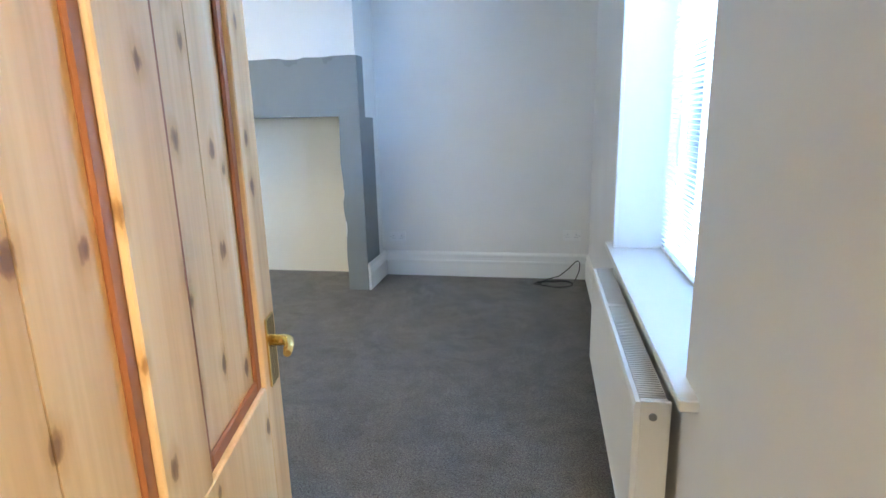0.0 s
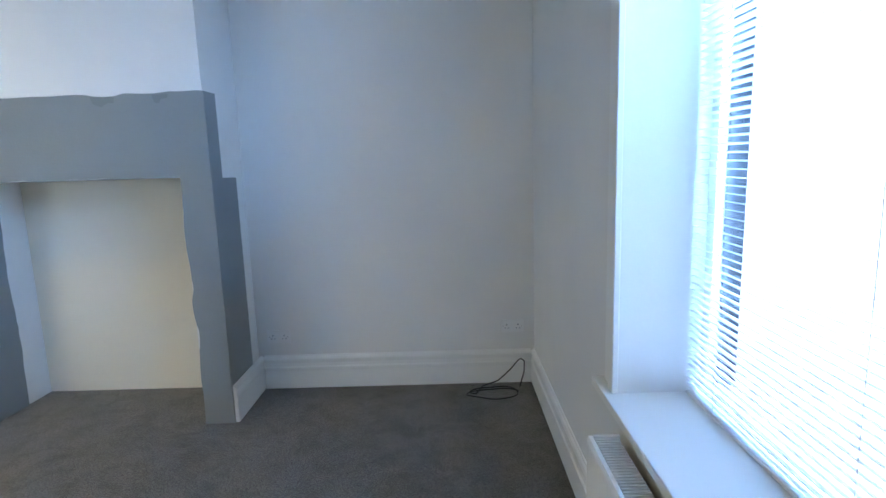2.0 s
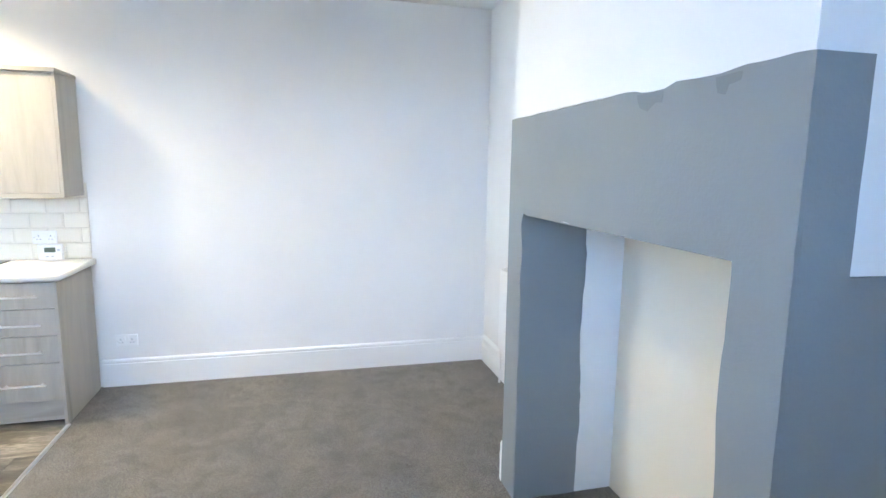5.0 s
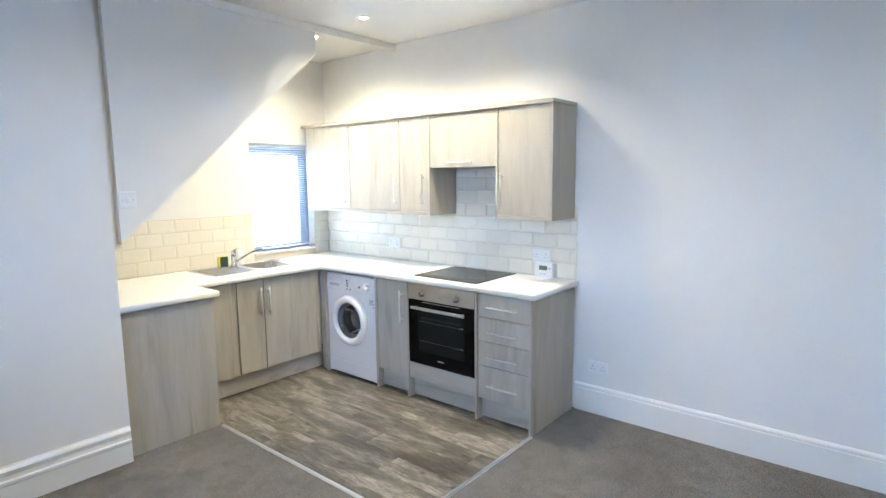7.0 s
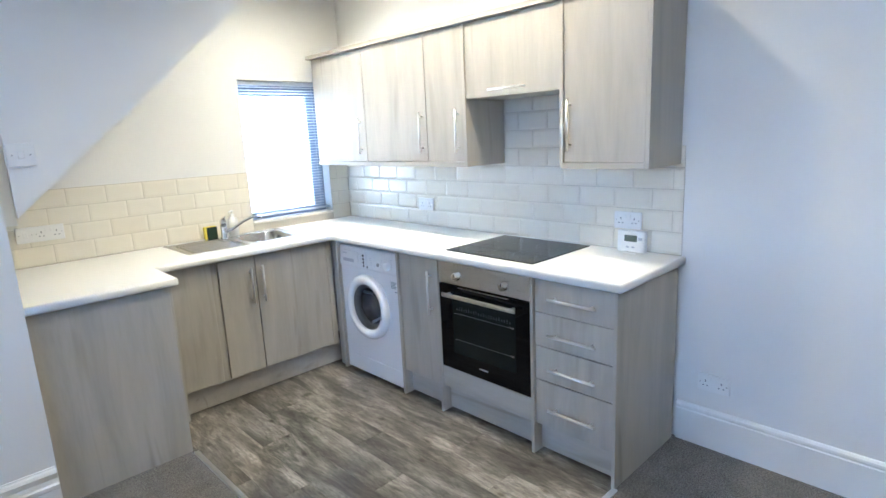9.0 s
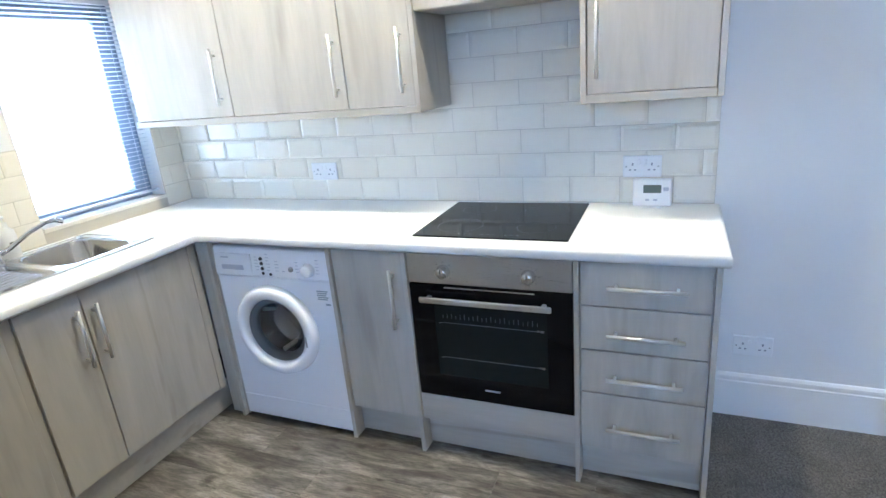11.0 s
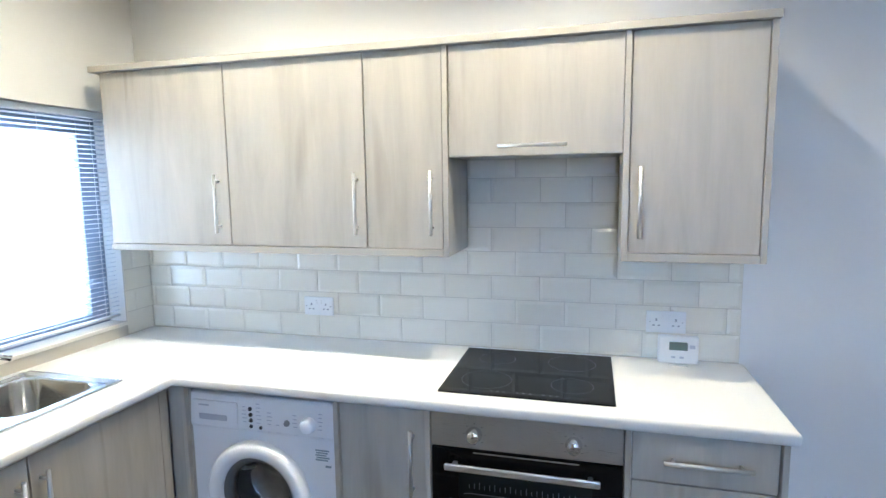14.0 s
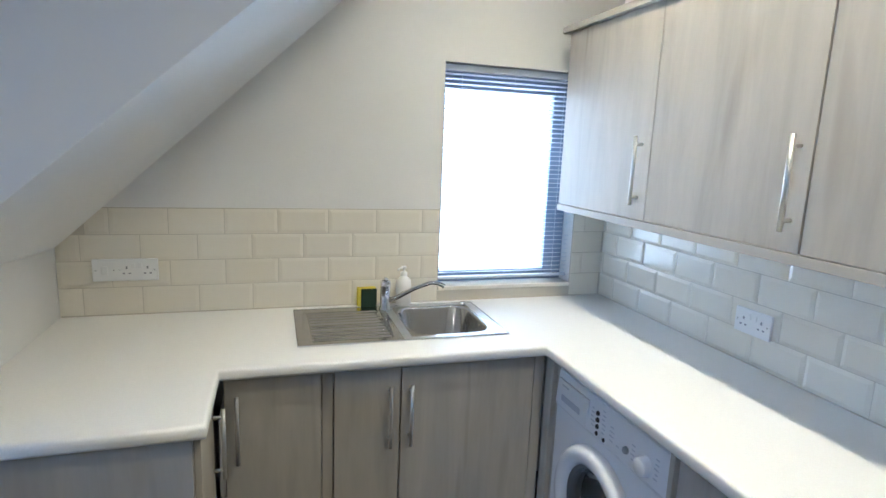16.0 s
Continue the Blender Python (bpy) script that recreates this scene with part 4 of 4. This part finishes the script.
solid("filler_post", box(1.3695, 1.4065, 0.53, 0.572, 0.15, BT, 0.001), OAK, (1.388, 0.55, 0.15), "grey oak effect recessed filler between cabinet doors", "kitchen panel")

# side leg under the stair slope
leg = thing("return_cabinet", (2.03, 0.75, 0.0), "grey oak effect return cabinet under the stair side", "cabinet")
part("end_panel", box(1.756, 2.328, 0.933, 0.951, 0.0, BT, 0.001), OAK, leg)
ld = part("door", box(1.738, 1.756, 0.640, 0.930, 0.155, BT - 0.003, 0.0012), OAK, leg)
bar_handle((1.738, 0.68, 0.60), (1.738, 0.68, 0.83), (-0.032, 0, 0), ld)
part("carcass", box(1.758, 2.32, 0.64, 0.93, 0.16, BT - 0.004), PLASTIC, leg)
part("plinth", box(1.775, 1.79, 0.54, 0.93, 0.004, 0.152), OAKH, leg)

# worktop with sink opening
SX0, SX1, SY0, SY1 = 0.70, 1.48, 0.055, 0.49
BOWL = (0.735, 1.075, 0.085, 0.465)
T0 = WT - 0.04


def worktop_mesh():
    x0, x1, y0, y1 = BOWL
    e = 0.0004
    bm = prism([(0.001, 0.001), (2.328, 0.001), (2.328, 0.975), (1.728, 0.975), (1.728, 0.626), (x0 + e, 0.626), (x0 + e, y1), (x1, y1), (x1, y0), (x0, y0), (x0, 0.626),
                (0.606, 0.626), (0.606, 2.722), (0.001, 2.722)], T0, WT, "z")
    return bm


worktop = thing("worktop", (0.3, 1.3, T0), "white laminate worktop running round three sides of the kitchen", "worktop")
part("slab", worktop_mesh(), WORKTOP, worktop)


def nosing(pts, closed=False):
    """The rounded front edge: a half-round strip along the worktop's front."""
    prof = [(0.0, 0.0), (0.004, 0.0005), (0.009, 0.004), (0.011, 0.010), (0.011, 0.030), (0.009, 0.036), (0.004, 0.0395), (0.0, 0.04)]
    bm = bmesh.new()
    n = len(pts)
    rows = []
    for i, p in enumerate(pts):
        p = Vector((*p, 0))
        a = (p - Vector((*pts[i - 1], 0))).normalized() if i else None
        b = (Vector((*pts[i + 1], 0)) - p).normalized() if i < n - 1 else None
        na = Vector((-a.y, a.x, 0)) if a else None
        nb = Vector((-b.y, b.x, 0)) if b else None
        o = ((na + nb) / (1 + na.dot(nb))) if (na and nb) else (na or nb)
        rows.append([bm.verts.new(p + o * d + Vector((0, 0, T0 + z))) for d, z in prof])
    for r, s in zip(rows, rows[1:]):
        for k in range(len(prof) - 1):
            f = bm.faces.new((r[k], r[k + 1], s[k + 1], s[k]))
            f.smooth = True
    bm.faces.new(rows[0])
    bm.faces.new(rows[-1][::-1])
    bmesh.ops.recalc_face_normals(bm, faces=bm.faces)
    return bm


part("front_edge", nosing([(2.326, 0.975), (1.728, 0.975), (1.728, 0.626), (0.606, 0.626), (0.606, 2.722), (0.003, 2.722)][::-1]), WORKTOP, worktop, "rounded white worktop edge")


# ---- sink ----
def sink():
    s = thing("sink", (1.09, 0.27, WT), "stainless steel inset sink with ribbed drainer", "sink")
    x0, x1, y0, y1 = BOWL
    r = 0.075

    def ring(a0, a1, b0, b1, rad, z, n=8):
        pts = []
        for cx, cy, st in ((a1 - rad, b1 - rad, 0), (a0 + rad, b1 - rad, 90), (a0 + rad, b0 + rad, 180), (a1 - rad, b0 + rad, 270)):
            for k in range(n + 1):
                t = radians(st + 90 * k / n)
                pts.append((cx + rad * math.cos(t), cy + rad * math.sin(t), z))
        return pts

    bm = bmesh.new()
    z = WT + 0.004
    outer = [bm.verts.new(p) for p in ring(x0 + 0.002, x1 - 0.002, y0 + 0.002, y1 - 0.002, 0.004, z)]
    levels = [ring(x0 + 0.012, x1 - 0.012, y0 + 0.012, y1 - 0.012, r, z), ring(x0 + 0.018, x1 - 0.018, y0 + 0.018, y1 - 0.018, r, z - 0.008),
              ring(x0 + 0.026, x1 - 0.026, y0 + 0.026, y1 - 0.026, r, z - 0.12), ring(x0 + 0.05, x1 - 0.05, y0 + 0.05, y1 - 0.05, r, z - 0.148),
              ring(x0 + 0.15, x1 - 0.15, y0 + 0.17, y1 - 0.17, 0.018, z - 0.152)]
    prev = outer
    for lv in levels:
        cur = [bm.verts.new(p) for p in lv]
        for k in range(len(cur)):
            f = bm.faces.new((prev[k], prev[(k + 1) % len(cur)], cur[(k + 1) % len(cur)], cur[k]))
            f.smooth = prev is not outer
        prev = cur
    bm.faces.new(prev)
    bmesh.ops.recalc_face_normals(bm, faces=bm.faces)
    for f in bm.faces:
        f.normal_flip() if f.normal.z < -0.5 else None
    part("bowl", bm, SINKST, s, "deep rounded steel bowl")
    part("rim", boxes((SX0, x0 + 0.002, SY0, SY1, WT, z), (x1 - 0.002, x1 + 0.03, SY0, SY1, WT, z), (x0 + 0.002, x1 - 0.002, SY0, y0 + 0.002, WT, z), (x0 + 0.002, x1 - 0.002, y1 - 0.002, SY1, WT, z)), STEEL, s)
    nx = 60
    dr = bmesh.new()
    cols = []
    a0, a1 = x1 + 0.03, SX1
    ys = [SY0 + (SY1 - SY0) * i / 96 for i in range(97)]
    for i in range(nx + 1):
        x = a0 + (a1 - a0) * i / nx
        col = []
        for y in ys:
            h = 0.004
            u = (x - a0) / (a1 - a0)
            if 0.06 < u < 0.93 and SY0 + 0.05 < y < SY1 - 0.04:
                ph = (y - SY0 - 0.05) / 0.0345
                h -= 0.002 * min(1, (u - 0.06) * 20, (0.93 - u) * 20)
                if 0.12 < u < 0.86:
                    h += 0.0075 * max(0, 1 - abs((ph % 1) - 0.5) * 3.6)
            col.append(dr.verts.new((x, y, WT + h)))
        cols.append(col)
    for a, b in zip(cols, cols[1:]):
        for k in range(96):
            f = dr.faces.new((a[k], b[k], b[k + 1], a[k + 1]))
            f.smooth = True
    part("drainer", dr, SINKST, s, "ribbed steel drainer")
    part("outer_lip", tube([(SX0, SY0, WT + 0.003), (SX0, SY1, WT + 0.003), (SX1, SY1, WT + 0.003), (SX1, SY0, WT + 0.003), (SX0, SY0, WT + 0.003)], 0.0035, 8), CHROME, s)
    part("waste", lathe([(0.0, 0.002), (0.026, 0.003), (0.034, 0.0), (0.034, -0.002)], ((x0 + x1) / 2, (y0 + y1) / 2, z - 0.151), "z", 24), CHROME, s)
    part("overflow_knob", lathe([(0.0, 0.008), (0.012, 0.008), (0.016, 0.0)], (0.745, 0.07, z), "z", 16), CHROME, s)
    return s


sink()
tap = thing("mixer_tap", (1.105, 0.105, WT + 0.004), "chrome mixer tap with a long swivel spout", "tap")
part("body", lathe([(0.026, 0.0), (0.026, 0.006), (0.021, 0.012), (0.020, 0.09), (0.022, 0.10), (0.022, 0.118), (0.018, 0.126), (0.0, 0.128)], (1.105, 0.105, WT + 0.004), "z", 28), CHROME, tap)
part("lever", tube([(1.105, 0.105, WT + 0.125), (1.110, 0.125, WT + 0.142), (1.113, 0.16, WT + 0.150)], [0.014, 0.009, 0.006]), CHROME, tap)
part("spout", tube([(1.095, 0.112, WT + 0.045), (1.06, 0.125, WT + 0.06), (0.99, 0.155, WT + 0.105), (0.93, 0.18, WT + 0.133), (0.90, 0.192, WT + 0.134), (0.875, 0.202, WT + 0.122)], [0.010, 0.010, 0.009, 0.009, 0.0095, 0.011]), CHROME, tap)
bottle = thing("soap_bottle", (1.012, 0.042, WT), "white plastic pump soap bottle behind the sink", "soap bottle")
part("bottle", lathe([(0.0, 0.0), (0.030, 0.0), (0.033, 0.006), (0.034, 0.09), (0.031, 0.115), (0.016, 0.13), (0.013, 0.136), (0.0, 0.136)], (1.012, 0.042, WT + 0.0), "z", 28), PLASTIC, bottle)
part("pump", lathe([(0.015, 0.134), (0.015, 0.15), (0.005, 0.152), (0.005, 0.166), (0.011, 0.167), (0.011, 0.176), (0.0, 0.178)], (1.012, 0.042, WT), "z", 20), PLASTIC, bottle)
part("nozzle", tube([(1.012, 0.042, WT + 0.172), (1.037, 0.06, WT + 0.170), (1.044, 0.065, WT + 0.164)], 0.0045, 8), PLASTIC, bottle)
part("printed_label", box(0.999, 1.027, 0.0755, 0.0765, WT + 0.06, WT + 0.072), DARKPL, bottle, "small dark unreadable print")
sponge = thing("scouring_sponge", (1.175, 0.055, WT), "yellow sponge with a dark green scouring face propped behind the drainer", "sponge")
part("foam", box(1.135, 1.215, 0.028, 0.052, WT + 0.004, WT + 0.088, 0.005, 2), YELLOW, sponge, "yellow foam")
part("scourer", box(1.132, 1.200, 0.053, 0.061, WT + 0.004, WT + 0.084, 0.002), SCOUR, sponge, "dark green scouring face")

# ---- hob ----
hob = thing("hob", (0.29, 1.945, WT), "black glass ceramic hob set in the worktop", "hob")
part("glass", box(0.035, 0.540, 1.655, 2.240, WT + 0.0005, WT + 0.006, 0.002, 2), HOB, hob, "black ceramic glass plate")
for cx, cy, r in ((0.16, 1.80, 0.072), (0.16, 2.09, 0.09), (0.40, 1.80, 0.09), (0.40, 2.10, 0.072)):
    part("cooking_ring", lathe([(r, 0.0), (r, 0.0003), (r - 0.0012, 0.0003), (r - 0.0012, 0.0)], (cx, cy, WT + 0.006), "z", 48), RING, hob)
mk = bmesh.new()
for i in range(11):
    y = 1.83 + i * 0.022
    if i % 4 != 3:
        box(0.503, 0.509, y, y + 0.009, WT + 0.006, WT + 0.0063, bm=mk)
part("touch_marks", mk, RING, hob, "", "stuff")

# ---- wall units ----
WX = 0.33
UB, UT = 1.400, 2.126


def wall_unit(y0, y1, z0, doors, label, sides=(False, False)):
    u = thing("wall_cabinet", (0.16, (y0 + y1) / 2, z0), label, "wall cabinet", "kitchen wall cabinets")
    part("carcass", boxes((0.012, WX - 0.02, y0, y1, z0, z0 + 0.018), (0.012, WX - 0.02, y0, y1, UT - 0.018, UT), (0.012, 0.02, y0, y1, z0, UT),
                          (0.02, WX - 0.02, y0, y0 + 0.016, z0, UT), (0.02, WX - 0.02, y1 - 0.016, y1, z0, UT)), OAK, u)
    for a, b, hy in doors:
        d = front_x(a, b, z0, UT, WX, u)
        if hy is None:
            c = (a + b) / 2
            bar_handle((WX, c - 0.118, z0 + 0.035), (WX, c + 0.118, z0 + 0.035), (0.030, 0, 0), d)
        else:
            bar_handle((WX, hy, 1.452), (WX, hy, 1.690), (0.030, 0, 0), d)
    return u


wall_unit(0.122, 0.726, UB, [(0.122, 0.726, 0.680)], "grey oak effect wall cabinet beside the kitchen window")
wall_unit(0.727, 1.628, UB, [(0.727, 1.325, 1.290), (1.327, 1.628, 1.588)], "grey oak effect wall cabinet with two unequal doors")
wall_unit(1.651, 2.252, 1.735, [(1.651, 2.252, None)], "short grey oak effect extractor cabinet above the hob")
wall_unit(2.274, 2.676, UB, [(2.274, 2.676, 2.308)], "tall grey oak effect wall cabinet at the end of the run")
for y in (1.630, 2.253, 2.678):
    solid("side_panel", box(0.012, WX + 0.006, y, y + 0.019, 1.372, UT + 0.001, 0.001), OAK, (0.17, y + 0.01, 1.372), "grey oak effect side panel of the wall cabinets", "kitchen panel", "side panels of the wall cabinets")
solid("light_pelmet", box(0.03, WX + 0.006, 0.122, 1.6295, 1.372, UB - 0.001, 0.001), OAKH, (0.18, 0.9, 1.372), "grey oak effect pelmet strip under the wall cabinets", "pelmet")
solid("light_pelmet", box(0.03, WX + 0.006, 2.2725, 2.677, 1.372, UB - 0.001, 0.001), OAKH, (0.18, 2.47, 1.372), "short grey oak effect pelmet strip under the end cabinet", "pelmet")
solid("cornice", box(0.012, WX + 0.016, 0.078, 2.702, UT + 0.002, UT + 0.028, 0.002), OAKH, (0.18, 1.35, UT), "grey oak effect cornice board along the wall cabinets", "cornice")

# ---- ceiling lights ----
for lx, ly in DOWNLIGHTS:
    cz = CEIL if ly > 0.95 else CEIL - 0.02
    dl = thing("downlight", (lx, ly, cz), "round recessed white downlight, lit", "downlight", "ceiling downlights")
    part("bezel", lathe([(0.030, -0.001), (0.032, -0.005), (0.042, -0.004), (0.044, 0.0)], (lx, ly, cz), "z", 28), PLASTIC, dl)
    part("lens", lathe([(0.0, -0.0025), (0.029, -0.0025), (0.029, 0.0)], (lx, ly, cz), "z", 24), LAMPGLOW, dl, "glowing lens")

# ---- loose cable ----
pts = []
for i in range(61):
    t = i / 60
    a = t * 2 * math.pi * 1.55 + 0.4
    pts.append((4.855 + (0.17 - 0.03 * t) * math.cos(a), 5.35 + 0.08 * math.sin(a) + 0.05 * t, 0.008 + 0.012 * max(0, math.sin(a * 2.0))))
pts += [(4.80, 5.47, 0.02), (4.90, 5.50, 0.04), (4.98, 5.53, 0.10), (5.03, 5.54, 0.155), (5.05, 5.545, 0.165), (5.07, 5.54, 0.15), (5.065, 5.51, 0.09), (5.03, 5.45, 0.02)]
solid("cable", tube(pts, 0.0042, 8), RUBBER, (4.95, 5.4, 0), "loose black cable coiled on the carpet in the corner", "cable")


# ---- tiles and planks ----
TZ = [WT + 0.004, 1.047, 1.150, 1.252, 1.354, 1.456, 1.558, 1.660, 1.762]
tile_cache = {}


def tile_mesh(w, h, axis):
    key = (round(w, 3), round(h, 3), axis)
    if key not in tile_cache:
        bm = bmesh.new()
        e = min(0.013, w * 0.3, h * 0.3)
        base, lip, top = 0.001, 0.005, 0.0088 if axis == "x" else 0.0066

        def ring(i, d):
            return [bm.verts.new(p) for p in ((i, d, i), (w - i, d, i), (w - i, d, h - i), (i, d, h - i))]

        a, b, c = ring(0, base), ring(0, lip), ring(e, top)
        for r, s in ((a, b), (b, c)):
            for k in range(4):
                bm.faces.new((r[k], r[(k + 1) % 4], s[(k + 1) % 4], s[k]))
        bm.faces.new(c)
        bmesh.ops.recalc_face_normals(bm, faces=bm.faces)
        if axis == "x":
            for v in bm.verts:
                v.co = Vector((v.co.y, v.co.x, v.co.z))
            bmesh.ops.reverse_faces(bm, faces=bm.faces)
        me = bpy.data.meshes.new("tile")
        bm.to_mesh(me)
        bm.free()
        me.materials.append(TILE)
        tile_cache[key] = me
    return tile_cache[key]


def tile_rows(axis, a0, a1, rows, first, parent, limit=None):
    """Metro tiles, 200 by 100, in half bond. first: a joint of the lowest row."""
    g, pitch = 0.0024, 0.2032
    for i in rows:
        z0, z1 = TZ[i] + g / 2, TZ[i + 1] - g / 2
        off = first + (pitch / 2 if i % 2 else 0.0)
        k = math.floor((a0 - off) / pitch)
        while off + k * pitch < a1:
            lo, hi = max(a0, off + k * pitch), min(a1, off + (k + 1) * pitch)
            k += 1
            if limit:
                hi = min(hi, limit(z1))
            if hi - lo < 0.012:
                continue
            me = tile_mesh(hi - lo - g, z1 - z0, axis)
            loc = (0.0, lo + g / 2, z0) if axis == "x" else (lo + g / 2, 0.0, z0)
            piece("tile", me, loc, parent)


part("grout", boxes((0, 0.003, 0.0, 2.712, WT, 1.40), (0, 0.003, 1.64, 2.26, 1.40, 1.745)), GROUT, wall_west)
tile_rows("x", 0.002, 2.712, range(0, 4), 0.122, wall_west)
tile_rows("x", 0.002, 2.712, range(4, 5), 0.122, wall_west)
tile_rows("x", 1.645, 2.258, range(5, 8), 0.122, wall_west)
part("grout", boxes((0.004, 0.175, 0, 0.003, WT, 1.456), (0.845, 2.326, 0, 0.003, WT, 1.356), (0.176, 0.844, 0, 0.003, WT, 0.984)), GROUT, wall_sink)
tile_rows("y", 0.847, 2.328, range(0, 4), 0.012, wall_sink, lambda z: 2.33 if z < 1.262 else 2.33 - (z - 1.262) / 0.89)
tile_rows("y", 0.004, 0.173, range(0, 5), 0.012, wall_sink)

vinyl = structure("vinyl_floor", box(0.0, VX, 0.0, VY, -0.012, -0.0035), DARKPL, "grey-brown wood effect vinyl plank floor")
PW, PL = 0.1705, 1.036
plank_cache = {}


def plank_mesh(w, l):
    key = (round(w, 3), round(l, 3))
    if key not in plank_cache:
        bm = bmesh.new()
        e = 0.0009
        a = [bm.verts.new(p) for p in ((0, 0, -0.0035), (w, 0, -0.0035), (w, l, -0.0035), (0, l, -0.0035))]
        b = [bm.verts.new(p) for p in ((0, 0, -0.0007), (w, 0, -0.0007), (w, l, -0.0007), (0, l, -0.0007))]
        c = [bm.verts.new(p) for p in ((e, e, 0), (w - e, e, 0), (w - e, l - e, 0), (e, l - e, 0))]
        for r, s in ((a, b), (b, c)):
            for k in range(4):
                bm.faces.new((r[k], r[(k + 1) % 4], s[(k + 1) % 4], s[k]))
        bm.faces.new(c)
        me = bpy.data.meshes.new("plank")
        bm.to_mesh(me)
        bm.free()
        me.materials.append(PLANK)
        plank_cache[key] = me
    return plank_cache[key]


OFFS = [0.30, 0.0, 0.52, 0.27, 0.94, 0.23, 0.515, 0.888, 0.15, 0.62, 0.38]
x = 0.635 - 4 * PW
i = 0
while x < VX:
    x0, x1 = max(0, x), min(VX, x + PW)
    y = OFFS[i % len(OFFS)] - PL
    while y < VY:
        y0, y1 = max(0.0, y), min(VY, y + PL)
        if y1 - y0 > 0.01:
            piece("plank", plank_mesh(x1 - x0 - 0.0008, y1 - y0 - 0.0008), (x0, y0, -0.0001), vinyl)
        y += PL
    x += PW
    i += 1
